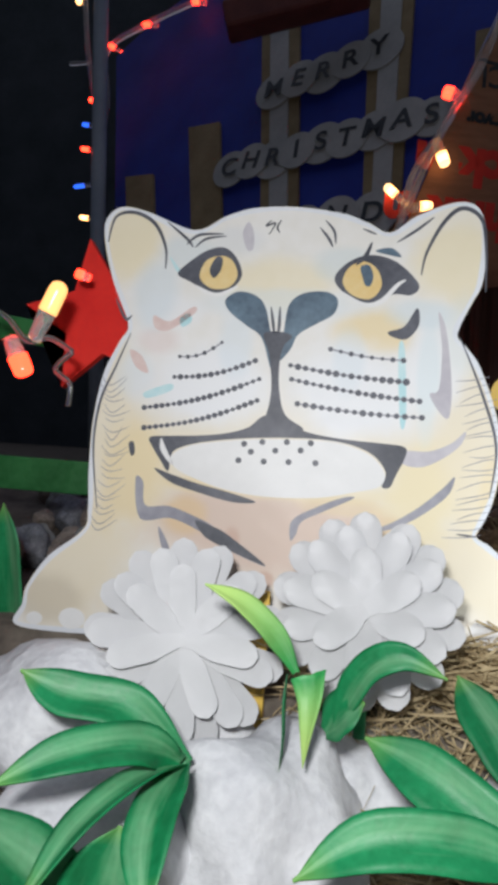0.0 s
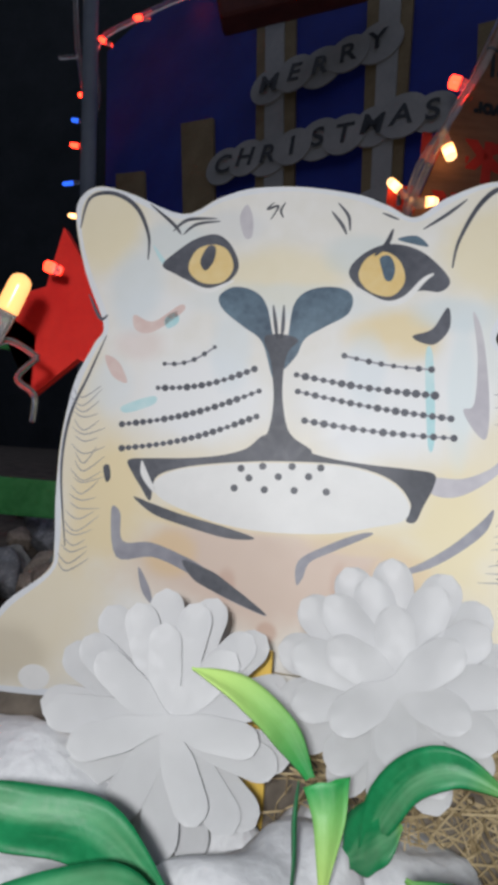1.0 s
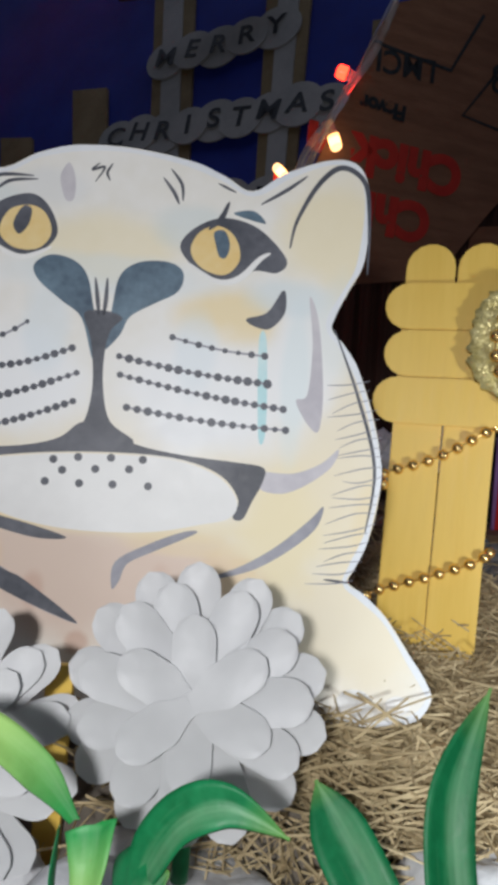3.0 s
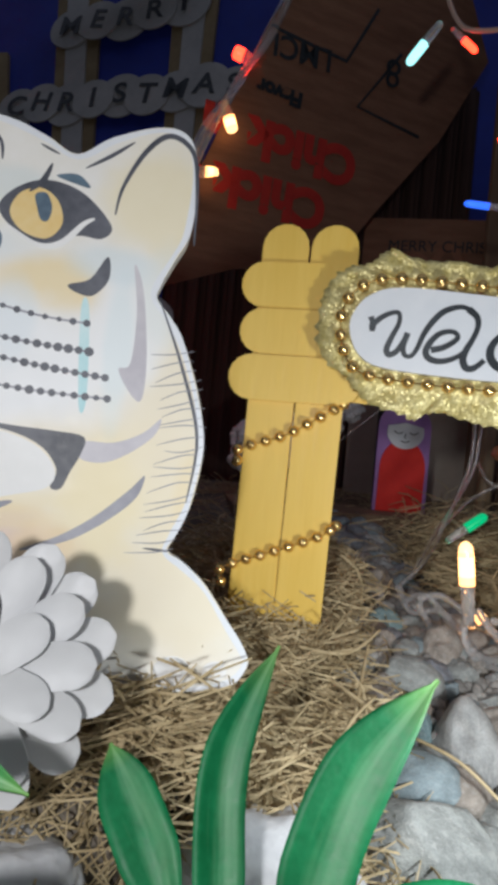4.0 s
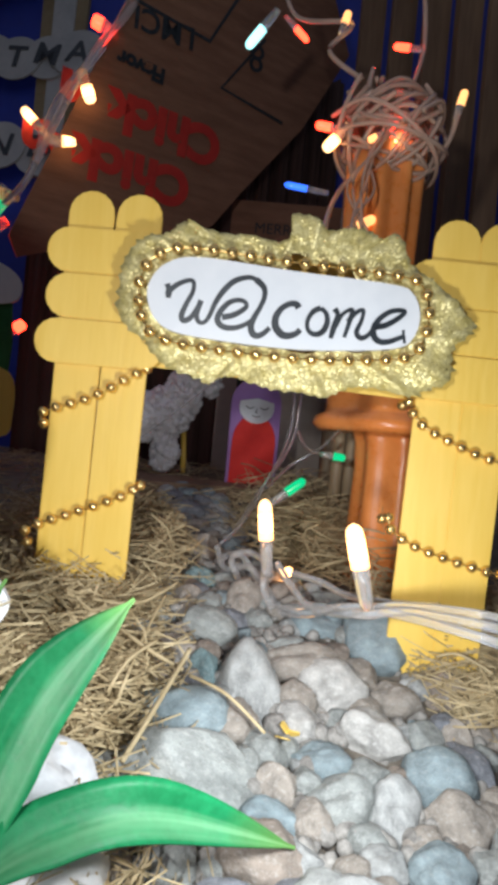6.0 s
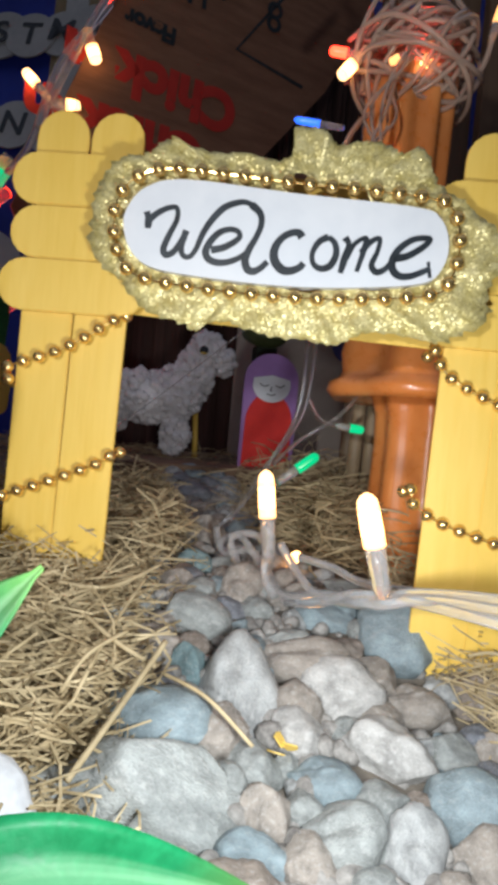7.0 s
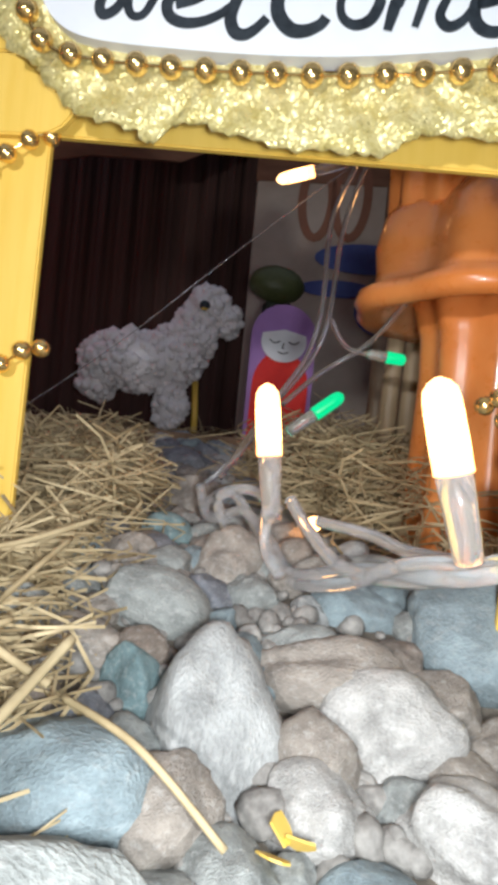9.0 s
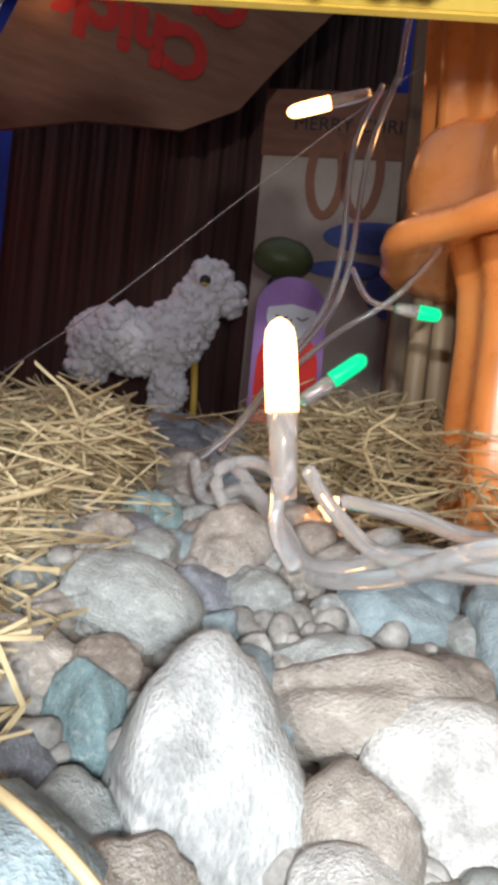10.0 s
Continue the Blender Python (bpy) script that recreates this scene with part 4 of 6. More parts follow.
def build_garlands():
    for pts in [[(-66.9, 59.0), (-67.0, 62.5), (-50.5, 69.0), (-34.4, 79.4)], [(-69.0, 16.8), (-68.9, 21.5), (-51.5, 29.0), (-37.4, 35.4), (-32.8, 38.6)], [(59.4, 77.1), (61.2, 72.4), (67.5, 67.5), (83.1, 61.1), (93.6, 58.7)], [(56.0, 36.7), (56.8, 32.8), (66.0, 27.5), (85.9, 22.3), (96.7, 21.0)]]:
        g = thing("bead_garland", "gold bead garland wound round a yellow gate post", "garland", "gate garlands")
        q = [(u, v, 3.6) for u, v in pts]
        bead_row(g, [(q[0][0] - 1.5, q[0][1] - 1, -2)] + q[:1] + q[1:] + [(q[-1][0] + 1.5, q[-1][1] + 1, -2)], 0.0051, BEAD, GATE)


build_garlands()


SIGN = GATE @ Matrix.Translation((0.0019, 0.0024, 0.0062)) @ Matrix.Diagonal((0.975, 0.975, 1, 1))


def build_sign():
    sign = thing("welcome_sign", "white welcome sign with gold foil and gold beads", "sign")
    # ragged crumpled foil
    outline = spline([(-45.7, 108.8), (-43.4, 119.7), (-36.6, 125.3), (-30.0, 127.0), (-24.6, 131.6), (-17.6, 129.3), (-3.9, 128.2), (10.7, 127.6), (12.0, 136.9), (20.7, 135.3), (25.8, 131.9), (36.3, 133.8), (42.4, 130.5), (48.0, 132.5), (54.7, 121.9), (62.8, 116.8), (71.1, 109.8), (75.2, 102.4), (69.6, 94.1), (67.5, 84.3), (58.4, 78.6), (44.8, 80.3), (33.4, 78.1), (26.0, 75.6), (14.3, 76.5), (2.6, 78.3), (-7.1, 79.3), (-12.7, 76.9), (-24.6, 80.6), (-33.0, 87.6), (-40.9, 93.7)], 8, True)
    rng = random.Random(5)
    c = Vector((14.0, 106.0))
    bm = bmesh.new()
    rings = []
    n = len(outline)
    for k in range(9):
        s = 1 - k / 8 * 0.45
        row = []
        for i, q in enumerate(outline):
            jag = 1 + (0.025 * noise.noise(Vector((i * 0.7, 0, 2))) + 0.012 * math.sin(i * 2.3) if k == 0 else 0)
            if k == 0 and q.y < c.y:
                jag += 0.045 * abs(math.sin(i * 0.2)) - 0.01
            p = c + (Vector((q.x, q.y)) - c) * s * jag
            z = 4.2 + 0.9 * (k < 5) * math.sin(i * 0.55 + 2 * noise.noise(Vector((i * 0.1, 0, 3)))) * (1 - k / 5) + 0.9 * noise.noise(Vector((p.x * 0.16, p.y * 0.16, 1))) + 0.8 * noise.noise(Vector((p.x * 0.5, p.y * 0.5, 4))) + 0.35 * noise.noise(Vector((p.x * 1.3, p.y * 1.3, 7)))
            row.append(bm.verts.new(SIGN @ MM @ Vector((p.x, p.y, z))))
        rings.append(row)
    for a, b in zip(rings, rings[1:]):
        for i in range(n):
            bm.faces.new((a[i], a[(i + 1) % n], b[(i + 1) % n], b[i]))
    back = [bm.verts.new(v.co - (SIGN.to_3x3() @ Vector((0, 0, 0.0009)))) for v in rings[0]]
    for i in range(n):
        bm.faces.new((rings[0][(i + 1) % n], rings[0][i], back[i], back[(i + 1) % n]))
    part("gold_foil", bm, GOLD_FOIL, sign, "crumpled ragged gold glitter foil", True)
    # white panel
    panel = [(-34.8, 102.4), (-34.7, 108.7), (-29.6, 115.4), (-18.0, 118.4), (14.4, 116.3), (47.0, 114.6), (54.4, 111.9), (57.3, 105.0), (56.0, 97.8), (50.7, 93.5), (31.9, 91.0), (12.9, 90.1), (-8.1, 90.8), (-24.5, 92.4), (-31.5, 96.0)]
    bm = bmesh.new()
    edge = spline(panel, 6, True)
    prism(bm, edge, 3.0, 7.0, SIGN @ MM)
    part("panel", bm, PAPER, sign, "white oblong panel")
    # brush lettering: Welcome
    bm = bmesh.new()
    M = SIGN @ MM
    strokes = [
        ([(-28.6, 108.5), (-27.9, 106.2), (-27.9, 103.7)], 2.2),
        ([(-27.8, 106.0), (-25.5, 108.2), (-22.4, 109.9), (-19.9, 110.0), (-19.6, 106.8), (-21.5, 102.2), (-22.8, 98.3), (-22.0, 96.5), (-19.8, 97.5), (-18.0, 100.5), (-16.6, 103.8)], 1.9),
        ([(-16.6, 103.8), (-17.7, 99.3), (-16.9, 96.6), (-14.9, 96.5), (-13.3, 98.9), (-11.7, 103.4), (-9.5, 107.3), (-6.6, 110.7), (-3.6, 112.3), (-0.5, 112.9), (2.3, 112.0)], 1.9),
        ([(1.5, 112.3), (4.2, 109.9), (4.7, 106.8), (3.5, 103.0), (1.9, 99.7), (1.0, 96.5), (1.9, 94.0), (3.7, 93.5), (5.6, 94.6), (7.4, 96.5)], 2.2),
        ([(-9.0, 98.7), (-5.6, 99.6), (-2.6, 101.4), (-1.1, 103.1), (-1.9, 104.6), (-4.2, 104.9), (-6.9, 103.9), (-9.2, 101.4), (-10.5, 98.4), (-9.7, 96.3), (-7.2, 95.3), (-4.0, 95.6), (-1.0, 96.9), (1.0, 98.4)], 2.0),
        ([(16.6, 104.0), (15.5, 105.2), (13.3, 105.0), (10.7, 103.2), (9.1, 100.1), (9.4, 97.0), (11.6, 94.6), (14.2, 94.4), (16.6, 95.5), (17.6, 96.8)], 2.5),
        ([(24.0, 104.6), (21.5, 103.1), (19.9, 100.0), (20.3, 97.0), (22.5, 95.6), (25.1, 96.6), (26.5, 99.8), (25.9, 102.9), (24.0, 104.6)], 1.9),
        ([(28.6, 104.7), (29.8, 102.8), (28.9, 98.5), (28.1, 94.7)], 2.0), ([(29.4, 99.0), (31.4, 103.1), (34.4, 104.9), (34.1, 101.5), (32.6, 95.4)], 1.6), ([(33.4, 100.7), (35.6, 103.8), (38.2, 105.0), (37.9, 101.5), (36.6, 97.6), (38.1, 95.7), (40.4, 96.7), (42.3, 99.5)], 1.7),
        ([(42.3, 99.7), (46.2, 100.7), (50.2, 103.4), (52.0, 105.6), (50.4, 106.0), (47.1, 105.2), (43.8, 102.5), (42.2, 99.2), (42.7, 96.4), (44.7, 95.0), (47.5, 95.2), (50.3, 96.4), (52.8, 97.7)], 2.0),
        ([(52.1, 99.5), (52.9, 95.1)], 0.9),
    ]
    z = 7.0
    for pts, w in strokes:
        z += 0.03
        ribbon(bm, spline(pts, 10), lambda s, w=w: w * (0.88 + 0.14 * math.sin(s * 9 + w)), 6.9, z + 0.12, 0, M)
    part("lettering", bm, INK, sign, "black brush lettering reading Welcome")
    # beads round the panel
    mid = Vector((sum(p.x for p in edge) / len(edge), sum(p.y for p in edge) / len(edge)))
    loop = []
    for p in edge:
        d = (Vector((p.x, p.y)) - mid).normalized()
        loop.append((p.x + 3.0 * d.x, p.y + 3.0 * (1 if d.y > 0 else -1) * min(1, abs(d.y) * 6), 6.6))
    loop.append(loop[0])
    bead_row(sign, loop, 0.0061, SMALL_BEAD, SIGN)


build_sign()


# ---- spoon flowers ----
def petal_mesh(length, width, cup):
    """A plastic spoon's bowl and neck: straight-sided, shallowly dished, rounded at the far end, with a raised lip."""
    bm = bmesh.new()
    nu, nv = 24, 10
    neck = 1 - 0.6 * width / length
    sheets = []
    for lift in (0.0, -0.0005):
        grid = []
        for i in range(nu + 1):
            s = i / nu
            w = width * ((0.5 + 0.5 * smooth_step(0.05, 0.6, s / neck)) if s < neck else math.sqrt(max(0.004, 1 - ((s - neck) / (1 - neck)) ** 2)))
            row = []
            for j in range(nv + 1):
                q = 2 * j / nv - 1
                rim = max(abs(q), 1 - (1 - s) / (1 - neck) if s > neck else 0)
                dish = -cup * width * (1 - rim * rim) * smooth_step(0.25, 0.65, s)
                row.append(bm.verts.new((q * w / 2, s * length, dish + lift)))
            grid.append(row)
        sheets.append(grid)
    hi, lo = sheets
    for i in range(nu):
        for j in range(nv):
            bm.faces.new((hi[i][j], hi[i][j + 1], hi[i + 1][j + 1], hi[i + 1][j]))
            bm.faces.new((lo[i][j + 1], lo[i][j], lo[i + 1][j], lo[i + 1][j + 1]))
        for j, k in ((0, 1), (nv, -1)):
            bm.faces.new((hi[i][j], hi[i + 1][j], lo[i + 1][j], lo[i][j])[::k])
    for j in range(nv):
        bm.faces.new((hi[nu][j], hi[nu][j + 1], lo[nu][j + 1], lo[nu][j]))
    bmesh.ops.recalc_face_normals(bm, faces=bm.faces[:])
    me = mesh_of(bm, "petal", True, True)
    me.materials.append(SPOON)
    return me


def build_flower(centre, face, rings, label):
    """Rings of spoons round a middle; each row holds number, length, width, dish, backward lean in degrees, height and turn."""
    m = look(centre, face) @ Matrix.Rotation(math.pi, 4, "Y")
    fl = thing("spoon_flower", label, "flower", "spoon flowers", m=m)
    rng = random.Random(len(label))
    for n, length, width, cup, lean, z, shift in rings:
        me = petal_mesh(length, width, cup)
        for i in range(n):
            ob = new("petal", me)
            a = math.tau * i / n + shift + rng.uniform(-0.08, 0.08)
            high = z + 0.0005 * (i % 3)
            ob.matrix_basis = Matrix.Translation((0, 0, high)) @ Matrix.Rotation(a, 4, "Z") @ Matrix.Rotation(-radians(lean + rng.uniform(-2.5, 2.5)), 4, "X")
            ob.parent = fl
    bm = bmesh.new()
    tube(bm, spline([(0, 0, -0.003), (0, -0.012, -0.006), (0, -0.03, -0.008)], 6), 0.0015, 8)
    part("stem", bm, LEAF, fl, "green wire stem", True)


build_flower((0.0185, 0.1275, 0.0125), (0.045, -0.02, 0.06), [(13, 0.0258, 0.0074, 0.03, 6, -0.0026, 0.1), (11, 0.0235, 0.007, 0.03, 3, -0.0012, 0.36), (7, 0.0185, 0.0066, 0.025, 1, 0.0002, 0.05)], "white plastic-spoon flower with long spread petals")
build_flower((0.0615, 0.1315, 0.0235), (0.055, -0.02, 0.056), [(14, 0.0238, 0.0082, 0.06, 7, -0.0026, 0.0), (11, 0.0205, 0.008, 0.06, 3, -0.0008, 0.25), (6, 0.0145, 0.0076, 0.05, 0, 0.0008, 0.1)], "white plastic-spoon flower with cupped glossy petals")


# ---- leaves ----
def leaf(bm, points, width, roll=0.0, blunt=0.35, fold=0.18):
    """One strap leaf along a curve, folded a little along its rib, with thickness; uv runs across and along."""
    pts = spline(points, 8)
    uvl = bm.loops.layers.uv.verify()
    n, grid = len(pts), []
    for i, p in enumerate(pts):
        s = i / (n - 1)
        d = (pts[min(i + 1, n - 1)] - pts[max(i - 1, 0)]).normalized()
        side = d.cross(Vector((-0.35, -0.75, 0.55)))
        side = (side if side.length > 1e-3 else d.cross(Vector((1, 0, 0)))).normalized()
        up = side.cross(d).normalized()
        rot = Matrix.Rotation(roll, 3, d)
        side, up = rot @ side, rot @ up
        w = width * (0.35 + 0.65 * smooth_step(0, blunt, s)) * (max(0.02, 1 - smooth_step(0.55, 1.0, s) ** 1.6) ** 0.75 if blunt > 0.1 else max(0.03, 1 - s))
        grid.append([(p + side * (q * w / 2) + up * (fold * w * (abs(q) - 0.5)), (q + 1) / 2, s) for q in (-1, -0.66, -0.33, 0, 0.33, 0.66, 1)])
    layers = []
    for off in (0.00025, -0.00025):
        layers.append([[(bm.verts.new(c + Vector((0, -0.5, 0.85)) * off), a, b) for c, a, b in row] for row in grid])

    def quad(vs):
        f = bm.faces.new([v[0] for v in vs])
        for lp, v in zip(f.loops, vs):
            lp[uvl].uv = (v[1], v[2])
    for i in range(n - 1):
        for j in range(6):
            a = layers[0]
            quad((a[i][j], a[i][j + 1], a[i + 1][j + 1], a[i + 1][j]))
            a = layers[1]
            quad((a[i][j + 1], a[i][j], a[i + 1][j], a[i + 1][j + 1]))
        for j, fl in ((0, 1), (6, 0)):
            q = (layers[0][i][j], layers[0][i + 1][j], layers[1][i + 1][j], layers[1][i][j])
            quad(q if fl else q[::-1])


def plant(label, leaves):
    pl = thing("plastic_plant", label, "plant", "plastic plants")
    for pts, w, roll, *other in leaves:
        bm = bmesh.new()
        leaf(bm, pts, w, roll, other[1] if len(other) > 1 else 0.35)
        part("leaf", bm, other[0] if other else LEAF, pl, "pale lime green leaf" if other else "", True)


plant("green plastic strap-leaved plant spread over white rocks", [
    ([(0.0271, 0.1041, -0.0050), (0.0154, 0.1025, 0.0051), (0.0024, 0.0991, 0.0080), (-0.0071, 0.0980, 0.0119)], 0.0095, 0.2),
    ([(0.0267, 0.1010, -0.0031), (0.0208, 0.0930, 0.0030), (0.0102, 0.0838, 0.0039), (0.0004, 0.0769, 0.0004)], 0.0085, 0.0),
    ([(0.0273, 0.1010, -0.0036), (0.0221, 0.0903, -0.0014), (0.0154, 0.0786, -0.0048), (0.0100, 0.0693, -0.0138)], 0.0085, 0.3),
    ([(0.0273, 0.1010, -0.0036), (0.0265, 0.0908, -0.0041), (0.0267, 0.0819, -0.0077), (0.0295, 0.0733, -0.0145)], 0.0095, -0.2),
    ([(0.0168, 0.0817, -0.0308), (0.0102, 0.0807, -0.0197), (0.0032, 0.0807, -0.0131), (-0.0091, 0.0802, -0.0059)], 0.0155, 1.0),
    ([(0.0155, 0.0847, -0.0314), (0.0166, 0.0844, -0.0219), (0.0188, 0.0844, -0.0145), (0.0206, 0.0853, -0.0077)], 0.014, 0.9),
    ([(-0.0486, 0.1698, -0.0167), (-0.0517, 0.1686, 0.0075), (-0.0534, 0.1678, 0.0243), (-0.0550, 0.1671, 0.0372)], 0.012, 0.2),
])
plant("green plastic leaves curling round the spoon flowers", [
    ([(0.0472, 0.1147, 0.0125), (0.0428, 0.1108, 0.0210), (0.0362, 0.1079, 0.0276), (0.0285, 0.1049, 0.0314)], 0.0048, 0.3, LIME),
    ([(0.0502, 0.1140, 0.0125), (0.0508, 0.1101, 0.0091), (0.0505, 0.1083, 0.0029), (0.0502, 0.1085, -0.0043)], 0.0085, 0.0, LIME, 0.02),
    ([(0.0455, 0.1135, 0.0121), (0.0453, 0.1127, 0.0063), (0.0456, 0.1120, -0.0006), (0.0450, 0.1122, -0.0082)], 0.004, 1.0),
    ([(0.0565, 0.1141, 0.0001), (0.0583, 0.1109, 0.0099), (0.0624, 0.1090, 0.0174), (0.0689, 0.1076, 0.0204), (0.0771, 0.1066, 0.0173)], 0.0062, 0.2),
    ([(0.0540, 0.1148, 0.0006), (0.0574, 0.1109, 0.0068), (0.0618, 0.1092, 0.0098)], 0.009, 0.0),
])
plant("tall green plastic strap leaves rising beside the stones", [
    ([(0.0621, 0.1044, 0.0051), (0.0720, 0.0954, 0.0043), (0.0818, 0.0895, 0.0002), (0.0904, 0.0847, -0.0053)][::-1], 0.0105, 0.1),
    ([(0.0896, 0.0824, -0.0022), (0.0777, 0.0810, 0.0009), (0.0631, 0.0794, 0.0002), (0.0516, 0.0784, -0.0071)], 0.0085, 0.0),
    ([(0.0982, 0.1240, -0.0138), (0.0934, 0.1292, -0.0050), (0.0885, 0.1356, 0.0016), (0.0847, 0.1418, 0.0070)], 0.0105, 0.2),
    ([(0.1059, 0.1134, -0.0148), (0.1042, 0.1205, -0.0029), (0.1049, 0.1281, 0.0131), (0.1140, 0.1380, 0.0279)], 0.0085, 0.5),
    ([(0.1140, 0.1086, -0.0112), (0.1177, 0.1136, 0.0031), (0.1246, 0.1179, 0.0163), (0.1372, 0.1209, 0.0292)], 0.0115, 0.4),
    ([(0.1127, 0.1022, -0.0090), (0.1252, 0.1109, -0.0060), (0.1447, 0.1187, -0.0082), (0.1785, 0.1350, -0.0288)], 0.0105, 0.0),
])


# ---- white rocks ----
def rock(centre, radii, seed, material, name, label, category, group):
    bm = bmesh.new()
    ball(bm, (0, 0, 0), radii, 4, 0.3, 1.3, seed)
    for v in bm.verts:
        v.co += v.co.normalized() * (0.003 * noise.noise(v.co * 70 + Vector((seed, 0, 0))) + 0.0012 * noise.noise(v.co * 190 + Vector((seed, 3, 0))))
    ob = solid(name, bm, material, label, category, group, smooth=True)
    ob.location = centre
    return ob


for c, r, sd in [((0.0427, 0.1209, -0.0305), (0.024, 0.02, 0.026), 1), ((-0.0140, 0.1274, -0.0101), (0.03, 0.018, 0.017), 2.4), ((0.0047, 0.1047, -0.0273), (0.028, 0.022, 0.014), 3.1), ((0.0584, 0.1406, -0.0255), (0.022, 0.016, 0.018), 4.2), ((0.0178, 0.1412, -0.0218), (0.02, 0.014, 0.016), 8.1),
                 ((0.1182, 0.1443, -0.0314), (0.027, 0.019, 0.021), 5.5), ((0.1152, 0.1425, -0.0222), (0.016, 0.014, 0.016), 6.3), ((0.0634, 0.1637, -0.0374), (0.02, 0.015, 0.018), 7.7)]:
    rock(c, r, sd, WHITE_ROCK, "white_rock", "white painted lumpy rock lying on the soil", "rock", "white rocks")


# ---- lights ----
def bulb(owner, base, tip, radius, material, name="bulb"):
    """A small lamp: a rounded cap in a clear socket."""
    a, b = Vector(base), Vector(tip)
    d = (b - a).normalized()
    ln = (b - a).length
    bm = bmesh.new()
    prof = [(0, 1.0), (0.1, 1.0), (0.2, 1.0), (0.35, 1.0), (0.5, 0.98), (0.65, 0.98), (0.75, 0.96), (0.87, 0.86), (0.95, 0.55), (0.995, 0.14)]
    tube(bm, [a + d * ln * (0.48 + 0.52 * s) for s, _ in prof], radius, 14, lambda s: float(np.interp(s, np.linspace(0, 1, len(prof)), [p[1] for p in prof])))
    if material is WARM:
        for f in bm.faces:
            h = (f.calc_center_median() - a).dot(d) / ln
            f.material_index = 2 if h > 0.9 else 1 if h < 0.56 or h > 0.84 else 0
    ob = part(name, bm, [material, WARM_RIM, WARM_TIP] if material is WARM else material, owner, "", True)
    bm = bmesh.new()
    tube(bm, [a, a + d * ln * 0.12, a + d * ln * 0.3, a + d * ln * 0.5], radius * 0.92, 12, lambda s: 0.78 + 0.26 * s)
    part("socket", bm, SOCKET, ob, "clear plastic socket", True)


def string(label, wires, bulbs, thick=0.0014):
    s = thing("light_string", label, "light string", "light strings")
    for w in wires:
        bm = bmesh.new()
        tube(bm, spline(w, 10), thick, 8)
        part("wire", bm, THIN_WIRE if thick < 0.001 else WIRE, s, "", True)
    for base, tip, r, mt in bulbs:
        bulb(s, base, tip, r, mt)


string("clear light string with warm bulbs lying over the stones", [
    [(0.1871, 0.2717, 0.0116), (0.1888, 0.2613, 0.0045), (0.1952, 0.2495, 0.0080), (0.1992, 0.2385, 0.0039), (0.2027, 0.2276, -0.0016), (0.2100, 0.2105, 0.0035), (0.2155, 0.1867, 0.0075), (0.2238, 0.1765, 0.0118), (0.2339, 0.1535, 0.0153), (0.2500, 0.1487, 0.0118), (0.2739, 0.1465, 0.0082)],
    [(0.1877, 0.2666, 0.0071), (0.1931, 0.2571, 0.0117), (0.1981, 0.2438, 0.0045), (0.2010, 0.2311, -0.0031), (0.2075, 0.2132, -0.0003), (0.2126, 0.1945, 0.0079), (0.2227, 0.1809, 0.0100), (0.2296, 0.1497, 0.0135), (0.2468, 0.1447, 0.0089), (0.2703, 0.1427, 0.0051)],
    [(0.2024, 0.2345, 0.0132), (0.2054, 0.2278, 0.0073), (0.2084, 0.2129, 0.0029), (0.2153, 0.1950, 0.0052), (0.2235, 0.1827, 0.0117), (0.2354, 0.1581, 0.0168), (0.2531, 0.1528, 0.0142), (0.2733, 0.1466, 0.0120)],
    [(0.2114, 0.2406, 0.0080), (0.2192, 0.2285, 0.0074), (0.2231, 0.2175, 0.0061), (0.2305, 0.2055, 0.0068), (0.2463, 0.1914, 0.0093)],
    [(0.1969, 0.2317, 0.0117), (0.1969, 0.2309, 0.0036), (0.1993, 0.2254, -0.0020)],
    [(0.1928, 0.2502, 0.0016), (0.1898, 0.2558, 0.0100), (0.1968, 0.2521, 0.0132), (0.2040, 0.2474, 0.0089)],
], [
    ((0.1978, 0.2306, 0.0084), (0.1940, 0.2308, 0.0376), 0.0027, WARM),
    ((0.2152, 0.1827, 0.0107), (0.2082, 0.1837, 0.0366), 0.0029, WARM),
    ((0.2088, 0.2515, 0.0025), (0.2161, 0.2548, 0.0064), 0.002, WARM),
])
string("clear light string hanging from the gate with green bulbs", [
    [(0.2273, 0.2852, 0.1119), (0.2217, 0.2870, 0.0947), (0.2214, 0.2876, 0.0683), (0.2183, 0.2888, 0.0529), (0.2096, 0.2810, 0.0403), (0.1986, 0.2738, 0.0231), (0.1882, 0.2735, 0.0119)],
    [(0.2307, 0.2843, 0.1140), (0.2264, 0.2889, 0.0941), (0.2245, 0.2900, 0.0653), (0.2201, 0.2914, 0.0515), (0.2050, 0.2823, 0.0325), (0.1927, 0.2754, 0.0138)],
    [(0.2254, 0.2898, 0.0653), (0.2305, 0.2877, 0.0570), (0.2401, 0.2834, 0.0548)],
    [(0.2439, 0.2770, 0.0702), (0.2361, 0.2843, 0.0582), (0.2230, 0.2898, 0.0478), (0.2112, 0.2858, 0.0369)],
    [(0.2310, 0.2843, 0.1121), (0.2328, 0.2854, 0.1299), (0.2390, 0.2912, 0.1649), (0.2439, 0.3091, 0.2186)],
], [
    ((0.2154, 0.2920, 0.0288), (0.2310, 0.2879, 0.0423), 0.0023, GREEN_BULB),
    ((0.2364, 0.2843, 0.0551), (0.2478, 0.2815, 0.0541), 0.0019, GREEN_BULB),
    ((0.2332, 0.3121, 0.1252), (0.2095, 0.3182, 0.1174), 0.0021, WARM),
], 0.0008)


